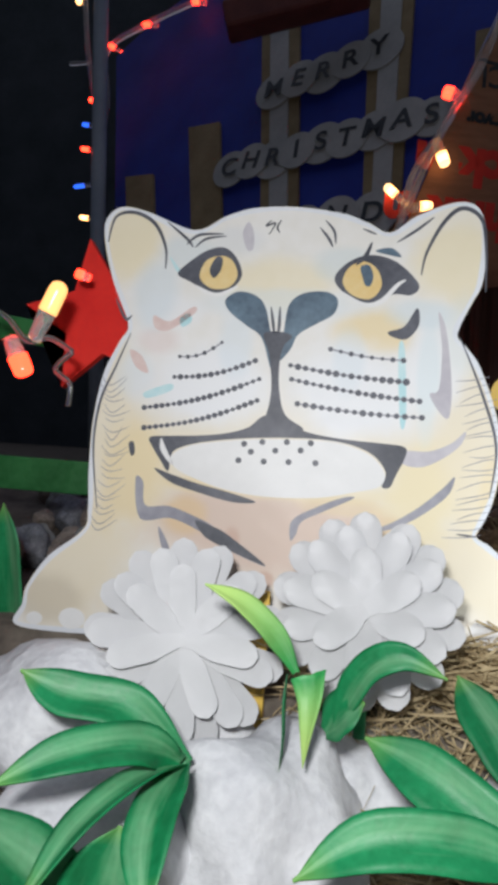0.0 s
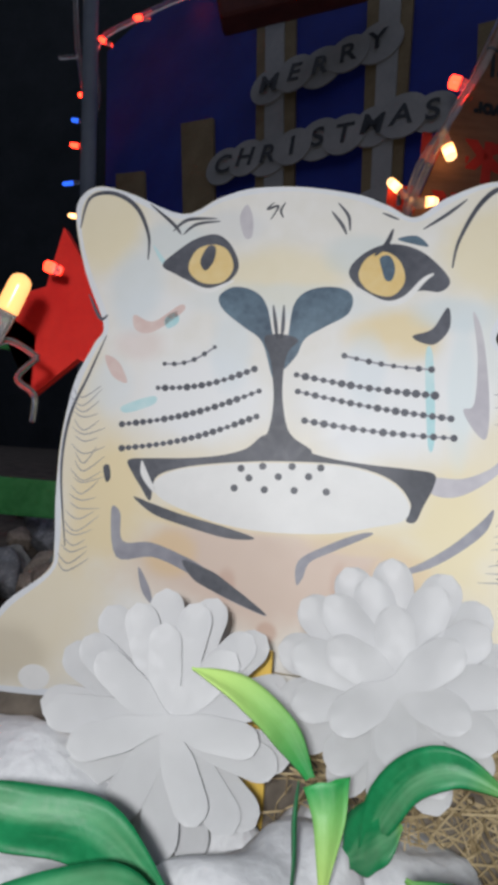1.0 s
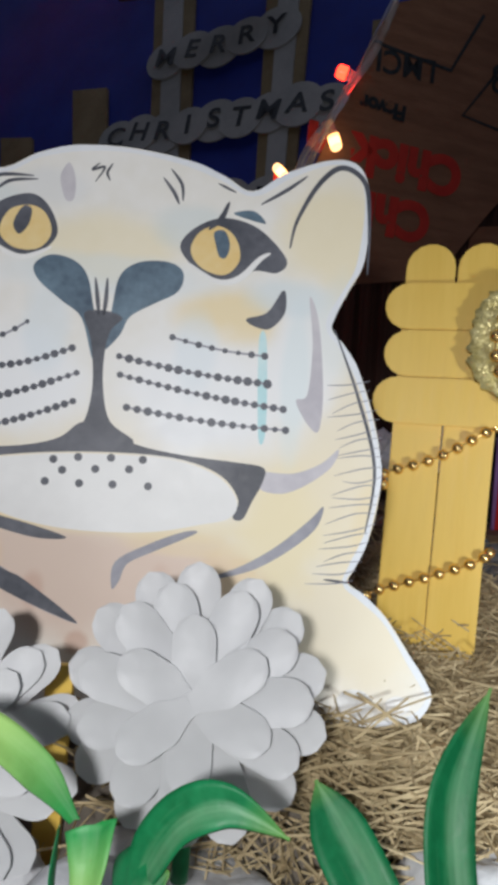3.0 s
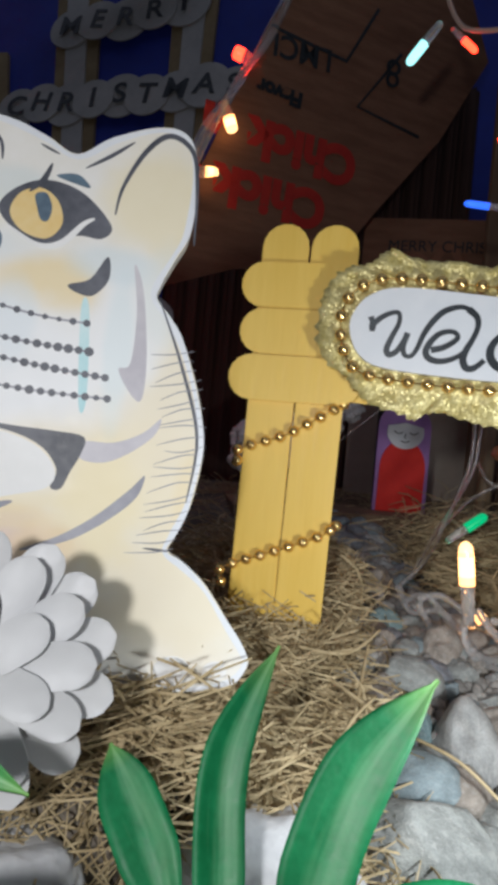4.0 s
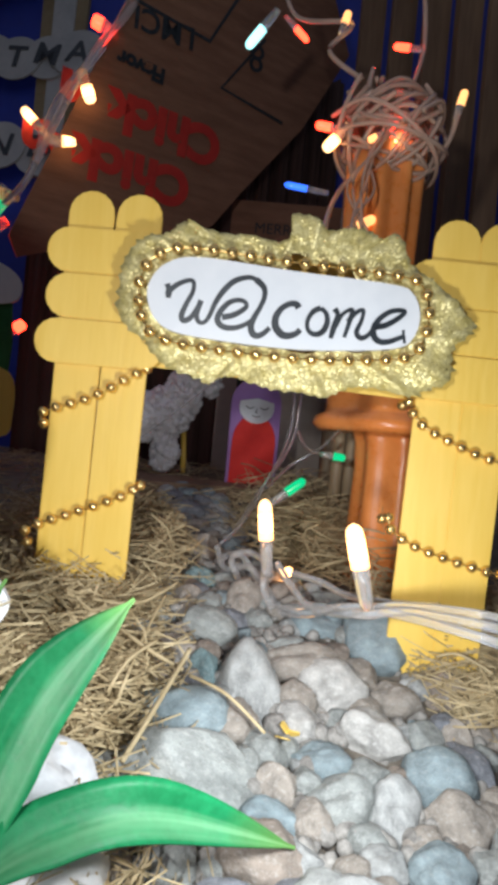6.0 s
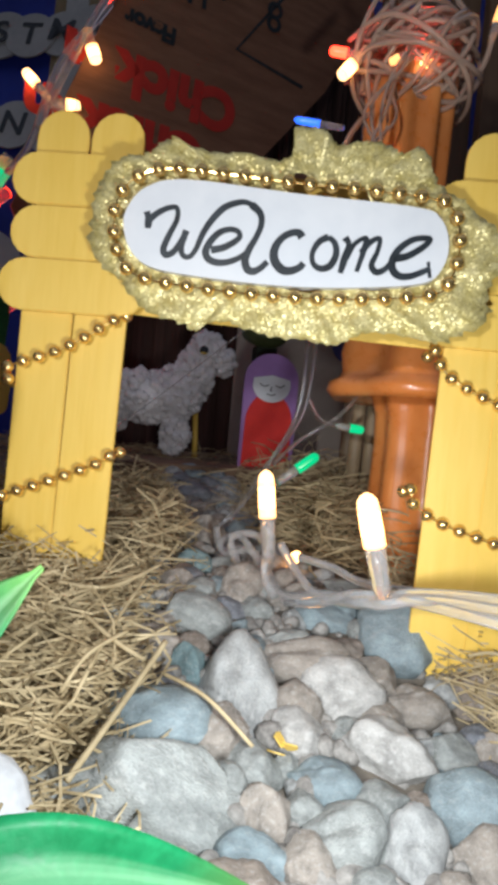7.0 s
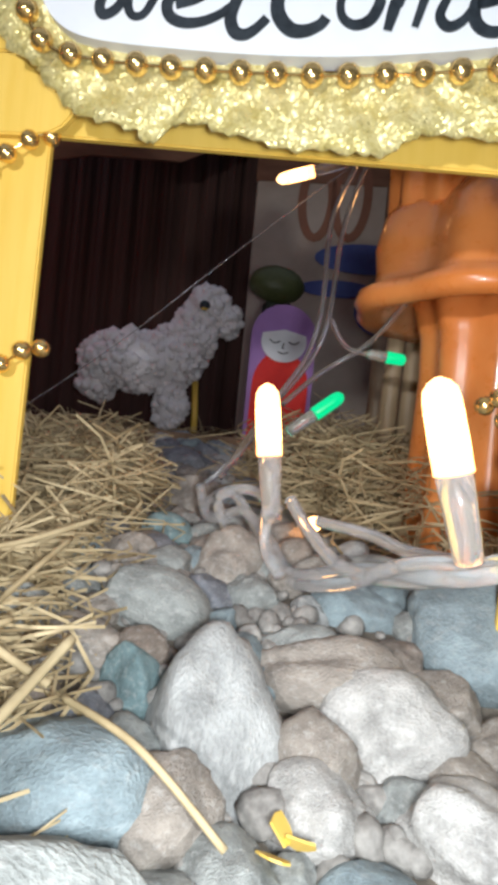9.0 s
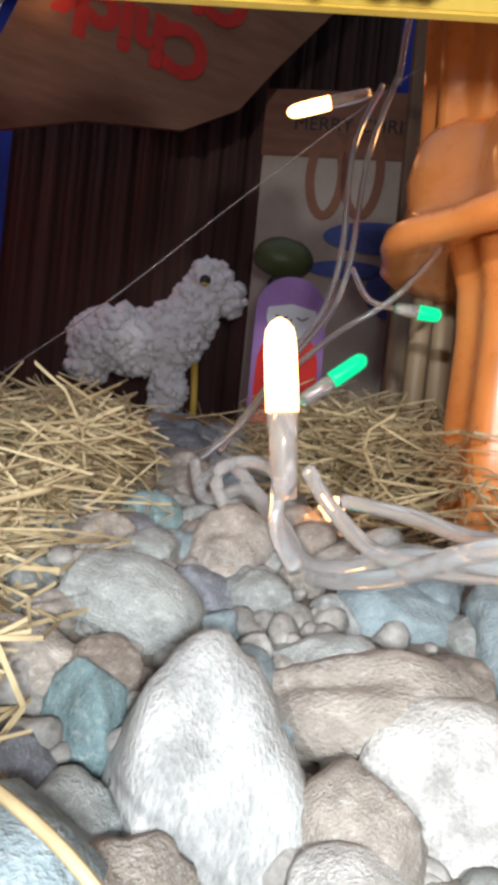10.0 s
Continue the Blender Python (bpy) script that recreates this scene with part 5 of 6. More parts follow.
def build_tangle():
    """The knot of cable on top of the orange column."""
    s = thing("light_string", "tangled clear light string heaped on the orange column", "light string", "light strings")
    rng = random.Random(12)
    c = Vector((0.2545, 0.279, 0.203))
    for k in range(34):
        pts = []
        a0, r0 = rng.uniform(0, math.tau), rng.uniform(0.011, 0.027)
        tilt = Euler((rng.uniform(-0.9, 0.9), rng.uniform(-0.9, 0.9), 0)).to_matrix()
        for i in range(9):
            a = a0 + i * 0.8
            q = Vector((math.cos(a) * r0, math.sin(a) * r0, 0.004 * i - 0.014 + rng.uniform(-0.004, 0.004)))
            pts.append(c + tilt @ q)
        bm = bmesh.new()
        tube(bm, spline(pts, 6), 0.00105, 7)
        part("wire", bm, TANGLE_WIRE, s, "", True)
    for k in range(6):
        q = 0.0026 * (k - 2.5)
        w = [rng.uniform(-0.003, 0.003) for _ in range(6)]
        pts = [(0.247 + q + w[0], 0.262, 0.204 + w[1]), (0.238 - 0.6 * q + w[2], 0.258 + w[3], 0.188 + w[4]), (0.2305 + 0.9 * q, 0.252 + w[5], 0.168 + w[0]), (0.226 - 0.5 * q + w[1], 0.242, 0.146 + w[2]), (0.224 + 0.6 * q, 0.226, 0.118)]
        bm = bmesh.new()
        tube(bm, spline(pts, 6), 0.0006, 7)
        part("wire", bm, TANGLE_WIRE, s, "", True)
    for pts in [[(0.2463, 0.2837, 0.1917), (0.2311, 0.2785, 0.1766), (0.2198, 0.2620, 0.1494), (0.2209, 0.2420, 0.1127)], [(0.2398, 0.2846, 0.2329), (0.2270, 0.2985, 0.2510), (0.2396, 0.3043, 0.2714), (0.2184, 0.3313, 0.2859), (0.2125, 0.3528, 0.3264)],
                [(0.2442, 0.2831, 0.2383), (0.2393, 0.2749, 0.2174), (0.2404, 0.2651, 0.1832)], [(0.2807, 0.3110, 0.3091), (0.2795, 0.3022, 0.2684), (0.2648, 0.2871, 0.2318), (0.2517, 0.2814, 0.2129)], [(0.2626, 0.2680, 0.1988), (0.2744, 0.2642, 0.1995), (0.2787, 0.2624, 0.2146)]]:
        bm = bmesh.new()
        tube(bm, spline(pts, 8), 0.0012, 7)
        part("wire", bm, TANGLE_WIRE, s, "", True)
    for base, tip, r, mt in [((0.2309, 0.2778, 0.2038), (0.2177, 0.2819, 0.2055), 0.0020, RED_BULB), ((0.2301, 0.2729, 0.2032), (0.2210, 0.2761, 0.1919), 0.0026, WARM), ((0.2413, 0.2696, 0.1977), (0.2548, 0.2651, 0.2046), 0.0019, RED_BULB),
                             ((0.2120, 0.3485, 0.2983), (0.1975, 0.3535, 0.2766), 0.0027, TEAL_BULB), ((0.2349, 0.3060, 0.2656), (0.2377, 0.3048, 0.2773), 0.0020, LOW_WARM), ((0.2128, 0.3330, 0.2856), (0.2254, 0.3294, 0.2731), 0.0017, RED_BULB),
                             ((0.2796, 0.3022, 0.2669), (0.2646, 0.3069, 0.2676), 0.0019, RED_BULB), ((0.2778, 0.2627, 0.2121), (0.2807, 0.2614, 0.2258), 0.0019, LOW_WARM), ((0.2414, 0.2592, 0.1968), (0.2354, 0.2612, 0.1929), 0.0016, LOW_WARM), ((0.2555, 0.2600, 0.1951), (0.2483, 0.2622, 0.1971), 0.0017, WARM), ((0.2264, 0.2800, 0.1750), (0.2066, 0.2860, 0.1775), 0.0015, BLUE_BULB), ((0.2292, 0.2693, 0.1531), (0.2438, 0.2645, 0.1620), 0.0022, LOW_WARM)]:
        bulb(s, base, tip, r, mt)


build_tangle()
bm = bmesh.new()
tube(bm, spline([(0.1188, 0.3517, 0.0232), (0.1592, 0.3413, 0.0562), (0.1983, 0.3310, 0.0929), (0.2334, 0.3215, 0.1248), (0.2739, 0.3103, 0.1589)], 8), 0.0002, 6)
solid("tinsel_thread", bm, SOCKET, "thin clear glinting thread strung behind the gate", "thread", smooth=True)
string("clear light string along the cardboard edge with red and warm bulbs", [
    [(0.1550, 0.5275, 0.4449), (0.1384, 0.5223, 0.4026), (0.1181, 0.5170, 0.3509), (0.0886, 0.5107, 0.2990), (0.0742, 0.5063, 0.2392), (0.0486, 0.5389, 0.2147), (0.0188, 0.5489, 0.1547)],
    [(0.1516, 0.5177, 0.4283), (0.1365, 0.5177, 0.3851), (0.1126, 0.5067, 0.3405), (0.0933, 0.5064, 0.2924), (0.0779, 0.5014, 0.2470)],
    [(0.0952, 0.5064, 0.2973), (0.0859, 0.5065, 0.2683), (0.1046, 0.5084, 0.2706)],
], [
    ((0.1240, 0.5171, 0.3654), (0.1084, 0.5153, 0.3693), 0.0052, RED_BULB), ((0.1047, 0.5065, 0.3237), (0.1137, 0.5082, 0.3022), 0.0046, WARM), ((0.0833, 0.5062, 0.2706), (0.0655, 0.5037, 0.2858), 0.0036, WARM), ((0.0858, 0.5065, 0.2693), (0.1046, 0.5084, 0.2706), 0.0034, WARM),
    ((0.0553, 0.5365, 0.2372), (0.0449, 0.5400, 0.2166), 0.0065, GREEN_BULB), ((0.0646, 0.5339, 0.2292), (0.0427, 0.5403, 0.2341), 0.004, AMBER), ((0.0575, 0.5364, 0.2110), (0.0369, 0.5427, 0.1983), 0.0055, RED_BULB), ((0.0693, 0.4935, 0.1181), (0.0814, 0.4898, 0.1273), 0.004, RED_BULB),
], 0.0028)
string("light string up the pale pole with red, blue and amber bulbs", [
    [(-0.4728, 1.0023, 0.9008), (-0.4609, 1.0090, 0.7625), (-0.4396, 1.0158, 0.6437), (-0.4398, 1.0197, 0.5440), (-0.4297, 1.0246, 0.4441), (-0.4153, 1.0291, 0.3641)],
    [(-0.4367, 1.0200, 0.5441), (-0.4200, 1.0169, 0.6639), (-0.4244, 1.0129, 0.7529), (-0.3557, 1.0178, 0.8008), (-0.2676, 1.0250, 0.8425), (-0.1998, 1.0306, 0.8720)],
], [
    ((-0.4251, 1.0165, 0.6618), (-0.4541, 1.0134, 0.6683), 0.0041, RED_BULB), ((-0.4343, 1.0189, 0.5780), (-0.4642, 1.0158, 0.5813), 0.0041, RED_BULB), ((-0.4282, 1.0243, 0.4562), (-0.4615, 1.0209, 0.4601), 0.0041, WARM), ((-0.3991, 1.0154, 0.7533), (-0.4230, 1.0126, 0.7649), 0.0041, RED_BULB), ((-0.3355, 1.0199, 0.7981), (-0.3639, 1.0170, 0.8018), 0.0041, RED_BULB),
    ((-0.2524, 1.0267, 0.8378), (-0.2777, 1.0240, 0.8425), 0.0049, RED_BULB), ((-0.4314, 1.0181, 0.6041), (-0.4267, 1.0199, 0.5723), 0.0049, AMBER), ((-0.4385, 1.0168, 0.6219), (-0.4643, 1.0141, 0.6242), 0.0037, BLUE_BULB), ((-0.4543, 1.0108, 0.7328), (-0.4933, 1.0071, 0.7304), 0.0037, SOCKET), ((-0.4354, 1.0211, 0.5191), (-0.4745, 1.0175, 0.5130), 0.0037, BLUE_BULB), ((-0.4808, 1.0034, 0.8534), (-0.4799, 1.0042, 0.8355), 0.0053, WARM),
], 0.005)
string("clear light string with amber and red bulbs beside the star", [
    [(-0.0715, 0.1629, 0.1033), (-0.0578, 0.1645, 0.0983), (-0.0498, 0.1655, 0.0904), (-0.0423, 0.1662, 0.0916), (-0.0346, 0.1672, 0.0875)], [(-0.0346, 0.1672, 0.0875), (-0.0400, 0.1669, 0.0817), (-0.0351, 0.1675, 0.0773), (-0.0352, 0.1678, 0.0700)],
], [
    ((-0.0449, 0.1610, 0.0897), (-0.0366, 0.1611, 0.1084), 0.003, LOW_WARM), ((-0.0555, 0.1650, 0.0911), (-0.0497, 0.1660, 0.0788), 0.0032, RED_BULB), ((-0.0391, 0.1858, 0.1166), (-0.0442, 0.1852, 0.1182), 0.0018, RED_BULB),
], 0.0009)


# ---- red star and green rails beside the tiger ----
def build_star():
    bm = bmesh.new()
    c = Vector((-0.0451, 0.2100, 0.1077))
    m = Matrix.Translation(c) @ Matrix.Rotation(radians(90), 4, "X")
    out = []
    for i in range(10):
        a = math.radians(100 + 36 * i)
        r = 0.031 if i % 2 == 0 else 0.0145
        out.append((r * math.cos(a), r * math.sin(a)))
    prism(bm, out, -0.002, 0.002, m)
    solid("red_star", bm, RED, "bright red felt star standing behind the tiger", "star")
    for i, (a, b, w) in enumerate([((-0.1077, 0.2223, 0.0445), (-0.0432, 0.2287, 0.0434), 0.014), ((-0.1039, 0.2102, 0.1056), (-0.0537, 0.2154, 0.0991), 0.01)]):
        a, b = Vector(a), Vector(b)
        bm = bmesh.new()
        d = b - a
        box(bm, 0, d.length, -0.0015, 0.0015, -w / 2, w / 2, 0.0007)
        ob = solid("green_rail", bm, GREEN, "dark green painted wooden rail of a low fence", "rail", "green fence rails")
        ob.matrix_basis = Matrix.Translation(a) @ d.to_track_quat("X", "Z").to_matrix().to_4x4()
    for x, y in ((-0.15, 0.235), (-0.03, 0.262)):
        bm = bmesh.new()
        box(bm, x - 0.004, x + 0.004, y, y + 0.003, ground_z(x, y) - 0.01, 0.13, 0.0007)
        solid("green_post", bm, GREEN, "dark green painted fence post", "post", "green fence posts")


build_star()


def build_elf():
    """A small wrapped figure ornament beyond the gate: plain coloured shapes in one mesh."""
    bm = bmesh.new()
    c = Vector((0.0651, 0.4435, 0.0976))
    m = Matrix.Translation(c) @ Matrix.Rotation(radians(90), 4, "X")
    prism(bm, [(-0.02, -0.025), (0.012, -0.025), (0.014, 0.01), (0.012, 0.035), (-0.02, 0.035)], -0.003, 0, m, 0)
    prism(bm, spline([(-0.02, -0.05), (0.012, -0.052), (0.018, -0.04), (0.014, -0.01), (-0.02, -0.01)], 5, True), 0, 0.003, m, 1)
    prism(bm, spline([(-0.02, 0.035), (0.012, 0.035), (0.016, 0.05), (0.0, 0.06), (-0.02, 0.055)], 5, True), -0.002, 0.002, m, 2)
    solid("paper_ornament", bm, [GREEN, YELLOW, PAPER], "small green, yellow and white paper ornament", "ornament")


build_elf()


# ---- straw ----
def straw(name, label, n, where, lift, lengths, seed, thick=0.00027):
    rng = random.Random(seed)
    verts, faces = [], []
    for _ in range(n):
        x, y = where(rng)
        z = ground_z(x, y) + rng.uniform(0.0, 1.0) ** 1.3 * lift(x, y)
        a, ln = rng.uniform(0, math.tau), rng.uniform(*lengths)
        pitch = rng.gauss(0, 0.42)
        d = Vector((math.cos(a) * math.cos(pitch), math.sin(a) * math.cos(pitch), math.sin(pitch)))
        side = Vector((-math.sin(a), math.cos(a), 0))
        bend = rng.gauss(0, 1.3) * ln
        drop = rng.uniform(-0.3, 0.6) * ln
        r = thick * rng.uniform(0.6, 1.5)
        k0 = len(verts)
        for i in range(5):
            t = i / 4 - 0.5
            p = Vector((x, y, z)) + d * (t * ln) + side * bend * (0.25 - t * t) + Vector((0, 0, drop * (0.25 - t * t)))
            for q in range(3):
                an = q * math.tau / 3
                verts.append(p + side * (r * math.cos(an)) + Vector((0, 0, r * math.sin(an))))
        for i in range(4):
            for q in range(3):
                faces.append((k0 + 3 * i + q, k0 + 3 * i + (q + 1) % 3, k0 + 3 * i + 3 + (q + 1) % 3, k0 + 3 * i + 3 + q))
    me = bpy.data.meshes.new(name)
    me.from_pydata(verts, [], faces)
    me.materials.append(STRAW)
    tagged(new(name, me), label, "straw", kind="stuff")


def clip_gauss(r, mean, dev, top):
    v = r.gauss(mean, dev)
    return v if v < top else top - (v - top)


straw("straw", "dry pale straw heaped beside the gate post", 7200, lambda r: (clip_gauss(r, 0.12, 0.026, 0.152), r.gauss(0.24, 0.032)), lambda x, y: 0.006 if y > 0.2 else 0.009, (0.014, 0.04), 1)
straw("straw", "dry pale straw spread in front of the tiger", 7200, lambda r: (r.uniform(0.045, 0.142), r.uniform(0.125, 0.235)), lambda x, y: 0.008, (0.012, 0.036), 2)
straw("straw", "dry pale straw behind the gate beside the column", 4200, lambda r: (r.gauss(0.262, 0.018), r.gauss(0.325, 0.026)), lambda x, y: 0.024, (0.014, 0.04), 3)
straw("straw", "dry pale straw under the sheep's base", 600, lambda r: (r.uniform(0.06, 0.36), r.uniform(0.38, 0.6)), lambda x, y: 0.002, (0.014, 0.03), 4)
straw("straw", "dry pale straw round the far gate post", 2400, lambda r: (max(0.253, r.gauss(0.275, 0.018)), r.uniform(0.18, 0.24)), lambda x, y: 0.008, (0.015, 0.034), 6)
straw("straw", "dry pale straw heaped inside the gate", 4200, lambda r: (clip_gauss(r, 0.145, 0.02, 0.168), r.gauss(0.3, 0.022)), lambda x, y: 0.02, (0.012, 0.034), 7)


def stalks():
    bm = bmesh.new()
    for pts, r in [([(0.1419, 0.1629, -0.0255), (0.1509, 0.1751, -0.0176), (0.1616, 0.1897, -0.0076)], 0.00075), ([(0.1614, 0.1863, -0.0140), (0.1707, 0.1785, -0.0164), (0.1806, 0.1720, -0.0244)], 0.0005), ([(0.1410, 0.2076, -0.0062), (0.1498, 0.1932, -0.0088), (0.1595, 0.1867, -0.0126)], 0.0006),
                   ([(0.1386, 0.1835, -0.0172), (0.1439, 0.1867, -0.0097), (0.1530, 0.1967, -0.0075)], 0.0005), ([(0.1343, 0.2159, -0.0008), (0.1479, 0.2101, -0.0002), (0.1624, 0.2243, 0.0031)], 0.0005), ([(0.1408, 0.1800, -0.0193), (0.1482, 0.1972, -0.0085), (0.1582, 0.2216, -0.0002)], 0.0005),
                   ([(0.2431, 0.1900, -0.0104), (0.2511, 0.1894, -0.0096), (0.2610, 0.1847, -0.0142)], 0.0005)]:
        tube(bm, [p + Vector((0, -0.004, 0.005)) for p in spline(pts, 8)], r, 6)
    solid("straw", bm, STRAW, "long loose straw stalks lying over the stones", "straw", kind="stuff", smooth=True)


stalks()

# ---- stones ----
def stone_meshes():
    """River stones: rounded lumps with worn flat faces and a pitted skin."""
    out = []
    for k in range(12):
        r = random.Random(k + 5)
        bm = bmesh.new()
        ball(bm, (0, 0, 0), (1.05, r.uniform(0.78, 0.98), r.uniform(0.62, 0.85)), 4, 0.4, 0.9, 3.3 * k)
        cuts = [(Vector((r.gauss(0, 1), r.gauss(0, 1), r.gauss(0, 1))).normalized(), r.uniform(0.62, 0.86)) for _ in range(4 + k % 5 if k else 1)]
        for v in bm.verts:
            for d, far in cuts:
                over = v.co.dot(d) - far * (0.85 if abs(d.z) > 0.6 else 1)
                if over > 0:
                    v.co -= d * over * 0.88
        for v in bm.verts:
            v.co += v.co.normalized() * (0.06 * noise.noise(v.co * 2.2 + Vector((k, 0, 0))) + 0.035 * noise.noise(v.co * 6 + Vector((0, k, 0))) + 0.022 * noise.noise(v.co * 15))
        for i in range(3):
            far = max(abs(v.co[i]) for v in bm.verts)
            for v in bm.verts:
                v.co[i] /= far
        me = mesh_of(bm, "stone")
        out.append(me)
    return out


def build_stones():
    path = thing("stone_path", "path of grey, bluish and beige river stones", "stones", kind="structure")
    shapes = stone_meshes()
    meshes = {}
    rng = random.Random(21)
    placed = []
    PALE, GREY, BLUE, WHITE, BEIGE, TEAL, SLATE, BROWN = STONE_TONES

    def stone_of(k, tone, owner):
        if (k, tone) not in meshes:
            me = shapes[k].copy()
            me.materials.clear()
            me.materials.append(tone)
            meshes[k, tone] = me
        ob = new("stone", meshes[k, tone])
        ob.parent = owner
        return ob

    def put(x, y, z, wide, tall, k, lean, tone):
        """A stone that lies across the way: half its width and half its height, leaning by some degrees."""
        ob = stone_of(k, tone, path)
        flip = math.pi * (k % 2)
        ob.matrix_basis = Matrix.LocRotScale((x, y + 0.25 * tall, z - 0.1 * tall), Euler((-0.5, radians(-lean), -0.25 + flip)), (wide * 1.14, min(wide, tall) * 1.0, tall * 1.1))
        placed.append((x, y, wide * 0.9))

    put(0.1825, 0.1895, -0.0185, 0.0108, 0.0168, 0, -6, PALE)
    put(0.1588, 0.1619, -0.0282, 0.0182, 0.0127, 1, 12, GREY)
    put(0.1592, 0.1824, -0.0223, 0.0142, 0.0100, 2, 10, BLUE)
    put(0.2348, 0.2089, -0.0100, 0.0149, 0.0136, 3, 0, BLUE)
    put(0.2105, 0.1916, -0.0190, 0.0111, 0.0096, 4, 0, WHITE)
    put(0.1955, 0.1797, -0.0243, 0.0079, 0.0068, 5, 0, WHITE)
    put(0.2159, 0.1731, -0.0259, 0.0116, 0.0092, 6, -25, WHITE)
    put(0.2319, 0.1873, -0.0213, 0.0087, 0.0078, 7, 0, BEIGE)
    put(0.1707, 0.2021, -0.0153, 0.0054, 0.0070, 8, 10, TEAL)
    put(0.2038, 0.2016, -0.0149, 0.0142, 0.0088, 9, 8, BEIGE)
    put(0.1898, 0.2327, -0.0019, 0.0076, 0.0087, 10, 0, BEIGE)
    put(0.1757, 0.2184, -0.0078, 0.0103, 0.0080, 11, 20, GREY)
    put(0.1612, 0.2100, -0.0121, 0.0091, 0.0059, 0, 5, BEIGE)
    put(0.2140, 0.2207, -0.0077, 0.0099, 0.0060, 1, 0, BLUE)
    put(0.1984, 0.2093, -0.0126, 0.0085, 0.0055, 2, 20, GREY)
    put(0.1874, 0.2971, 0.0030, 0.0090, 0.0114, 3, -10, BEIGE)
    put(0.1785, 0.2582, -0.0012, 0.0073, 0.0061, 4, -20, TEAL)
    put(0.1918, 0.3669, 0.0121, 0.0144, 0.0078, 5, 0, SLATE)
    put(0.1695, 0.2908, 0.0009, 0.0096, 0.0069, 6, 10, BROWN)
    put(0.1998, 0.1666, -0.0290, 0.0091, 0.0071, 7, 0, BLUE)
    put(0.1827, 0.1600, -0.0306, 0.0068, 0.0068, 8, 0, BEIGE)
    put(0.1982, 0.1517, -0.0318, 0.0090, 0.0081, 9, 0, GREY)
    put(0.2110, 0.1483, -0.0323, 0.0069, 0.0087, 10, 0, PALE)
    put(0.2290, 0.1559, -0.0300, 0.0098, 0.0110, 11, 0, BLUE)
    put(0.1776, 0.1499, -0.0330, 0.0085, 0.0059, 0, 0, BLUE)
    put(0.2333, 0.1739, -0.0268, 0.0067, 0.0058, 1, 0, GREY)
    put(0.2505, 0.1910, -0.0200, 0.0076, 0.0076, 2, 10, BROWN)
    put(0.1637, 0.1557, -0.0323, 0.0050, 0.0044, 3, 0, BEIGE)
    put(0.1885, 0.2568, -0.0017, 0.0061, 0.0049, 4, 0, GREY)
    put(0.1654, 0.2529, -0.0017, 0.0066, 0.0051, 5, 0, SLATE)
    put(0.2260, 0.2389, -0.0024, 0.0078, 0.0043, 6, 0, GREY)
    put(0.1937, 0.2237, -0.0065, 0.0063, 0.0059, 7, 0, GREY)
    put(0.2454, 0.1733, -0.0268, 0.0056, 0.0063, 8, 0, BEIGE)
    put(0.2137, 0.3308, 0.0056, 0.0093, 0.0065, 9, 0, SLATE)
    put(0.1764, 0.3418, 0.0072, 0.0093, 0.0060, 10, 0, SLATE)

    def fill(x, y, r, sink=0.3):
        ob = stone_of(rng.randrange(12), rng.choice((GREY, GREY, BLUE, BEIGE, BEIGE, SLATE, BROWN, PALE)), path)
        ob.matrix_basis = Matrix.LocRotScale((x, y, ground_z(x, y) + sink * r), Euler((rng.uniform(-0.5, 0.5), rng.uniform(-0.5, 0.5), rng.uniform(0, math.tau))), (r * 1.1, r, r * 0.8))
        placed.append((x, y, r))

    tries = 0
    while tries < 30000 and len(placed) < 290:
        tries += 1
        y = rng.uniform(0.09, 0.42)
        mid = np.interp(y, [0.1, 0.16, 0.2, 0.235, 0.3, 0.4], [0.2, 0.2, 0.2, 0.194, 0.187, 0.2])
        half = np.interp(y, [0.1, 0.16, 0.2, 0.235, 0.3, 0.4], [0.08, 0.065, 0.056, 0.038, 0.022, 0.018])
        x = mid + rng.uniform(-half, half)
        r = rng.uniform(0.0055, 0.011) * np.interp(y, [0.1, 0.22, 0.4], [1.1, 0.7, 0.7])
        if tries > 4000:
            r *= 0.6
        if any((x - a) ** 2 + (y - b) ** 2 < (0.66 * (r + c)) ** 2 for a, b, c in placed):
            continue
        fill(x, y, r)
    # pebbles under the fence beside the tiger
    path = thing("pebble_bed", "dark grey pebbles under the green fence", "stones", kind="structure")
    for _ in range(70):
        x, y = rng.uniform(-0.16, -0.02), rng.uniform(0.2, 0.42)
        ob = stone_of(rng.randrange(12), rng.choice((SLATE, GREY, BROWN)), path)
        r = rng.uniform(0.006, 0.012)
        ob.matrix_basis = Matrix.LocRotScale((x, y, ground_z(x, y) + rng.uniform(0.0, 0.012)), Euler((rng.uniform(-1, 1), 0, rng.uniform(0, 6))), (r, r, r))


build_stones()


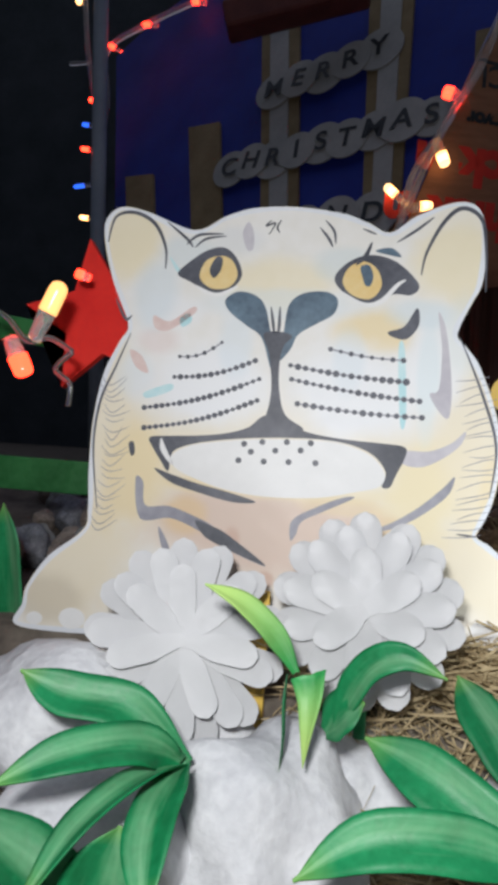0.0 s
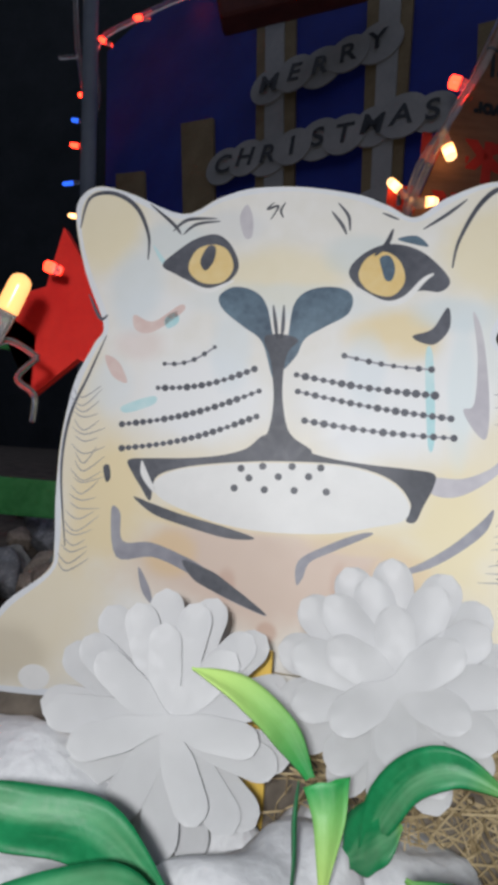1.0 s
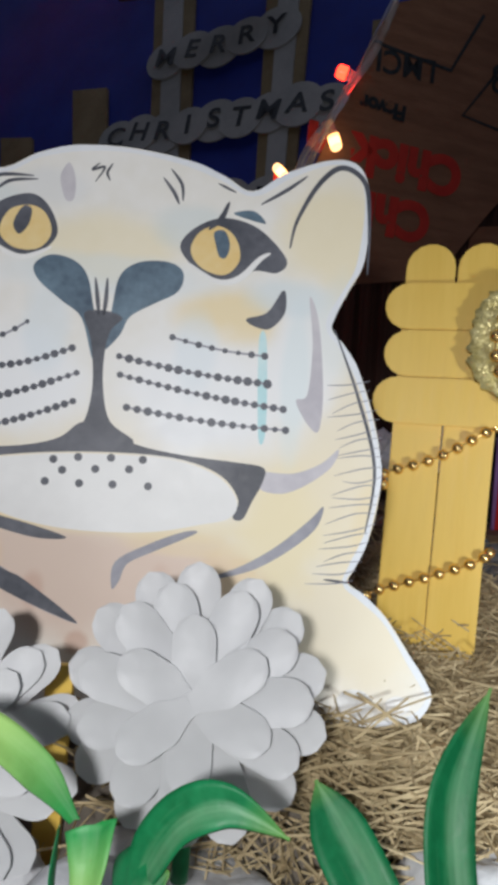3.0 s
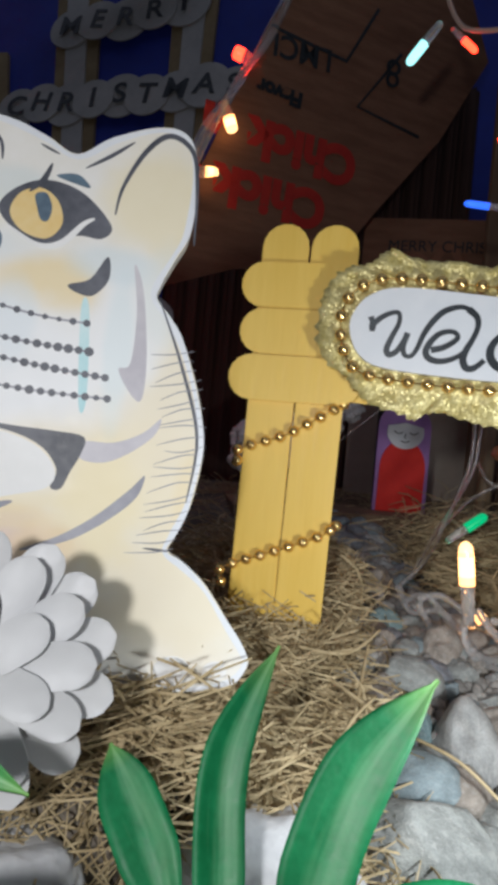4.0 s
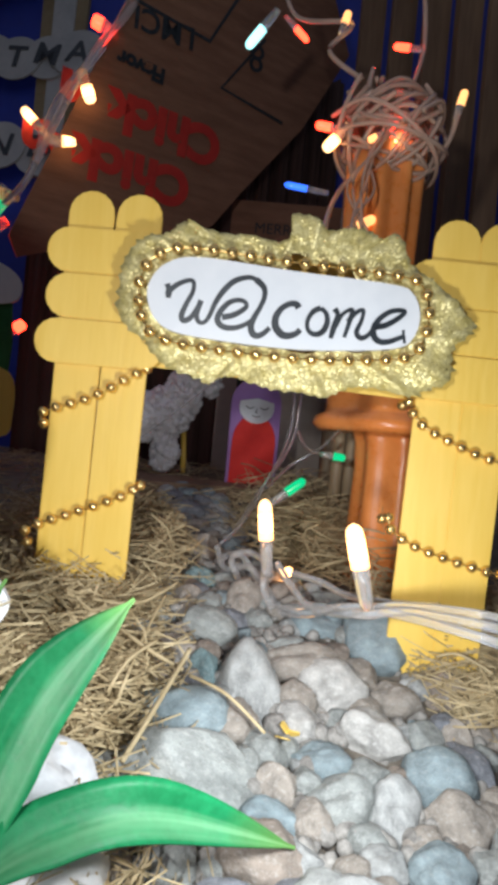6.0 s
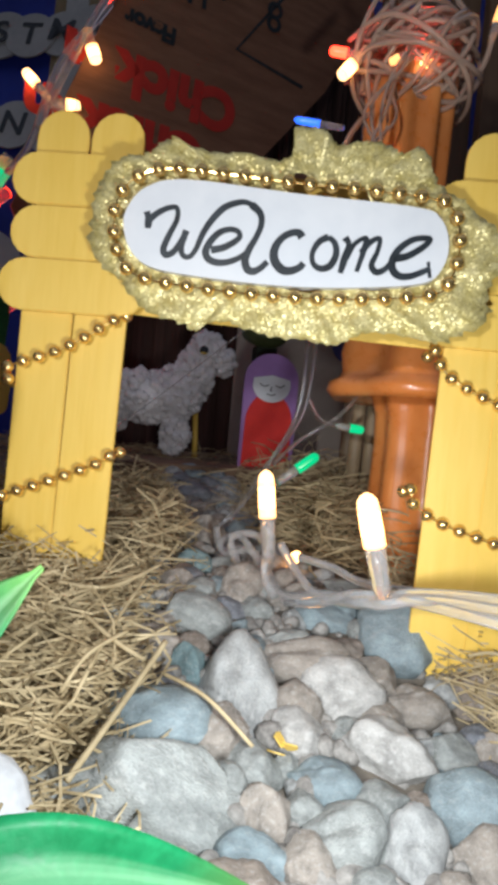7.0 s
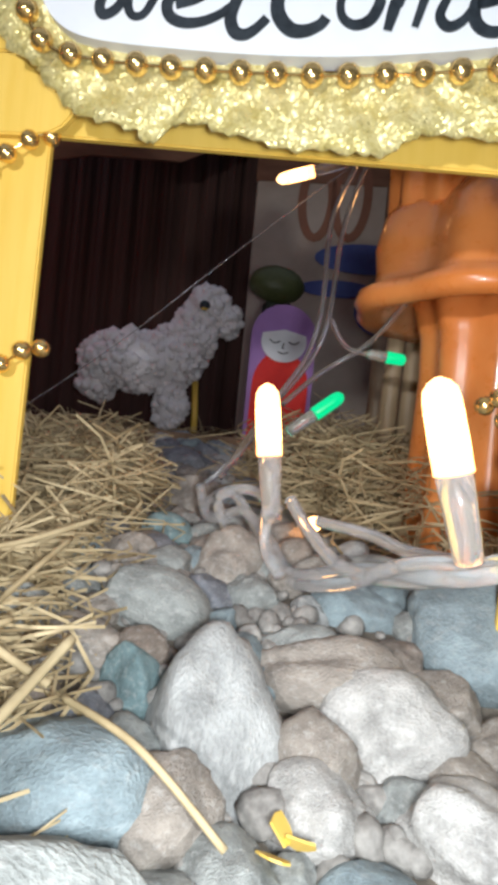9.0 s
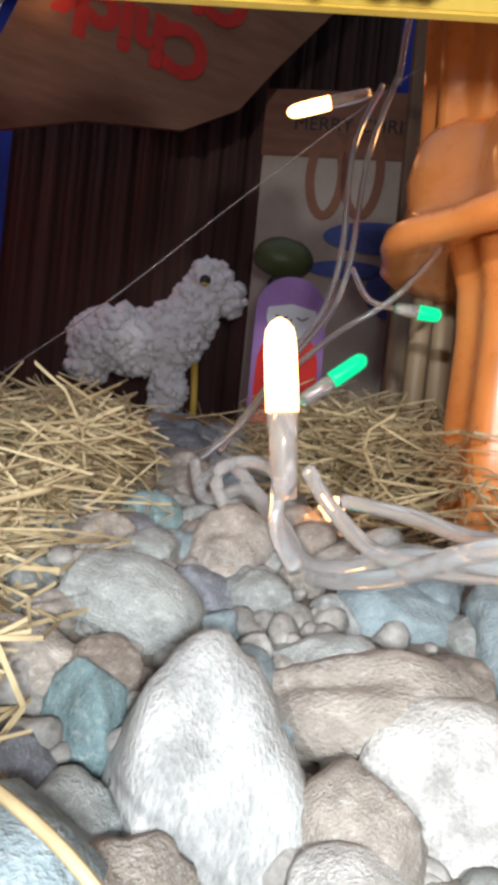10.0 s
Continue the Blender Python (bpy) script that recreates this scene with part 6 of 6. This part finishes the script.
def build_gravel():
    """Small pebbles in the gaps between the stones."""
    rng = random.Random(31)
    bm = bmesh.new()
    ball(bm, (0, 0, 0), (1, 0.85, 0.7), 2, 0.4, 1.2, 2)
    vs, fs = [v.co.copy() for v in bm.verts], [[v.index for v in f.verts] for f in bm.faces]
    bm.free()
    verts, faces = [], []
    for _ in range(1300):
        y = rng.uniform(0.1, 0.4)
        mid = np.interp(y, [0.1, 0.16, 0.2, 0.235, 0.3, 0.4], [0.2, 0.2, 0.2, 0.194, 0.187, 0.2])
        half = np.interp(y, [0.1, 0.16, 0.2, 0.235, 0.3, 0.4], [0.08, 0.065, 0.056, 0.04, 0.024, 0.02])
        x = mid + rng.uniform(-half, half)
        r = rng.uniform(0.0012, 0.0038)
        m = Matrix.LocRotScale((x, y, ground_z(x, y) + rng.uniform(0, 0.003)), Euler((rng.uniform(-1, 1), rng.uniform(-1, 1), rng.uniform(0, 6))), (r, r, r))
        k = len(verts)
        verts += [m @ v for v in vs]
        faces += [[k + i for i in f] for f in fs]
    me = bpy.data.meshes.new("gravel")
    me.from_pydata(verts, [], faces)
    me.shade_smooth()
    me.materials.append(surf("gravel", (0.12, 0.11, 0.1), (0.4, 0.38, 0.35), 160, 0.9, 0.4, fine=900))
    tagged(new("gravel", me), "small brown and grey pebbles between the stones", "gravel", kind="stuff")


build_gravel()


def build_scraps():
    """Torn scraps of yellow paper caught between the stones."""
    rng = random.Random(6)
    for x, y, z in ((0.1872, 0.1712, -0.0228), (0.1905, 0.1728, -0.0222), (0.1888, 0.1745, -0.0215)):
        bm = bmesh.new()
        out = [((0.0016 + rng.uniform(0, 0.0012)) * math.cos(a), (0.001 + rng.uniform(0, 0.001)) * math.sin(a)) for a in (k * math.tau / 8 for k in range(8))]
        prism(bm, out, 0, 0.0003, Matrix.Translation((x, y, z)) @ Euler((rng.uniform(0.3, 1.2), rng.uniform(-0.5, 0.5), rng.uniform(0, 3))).to_matrix().to_4x4())
        solid("yellow_scrap", bm, YELLOW, "small torn yellow scrap between river stones", "scrap", "yellow scraps")


build_scraps()
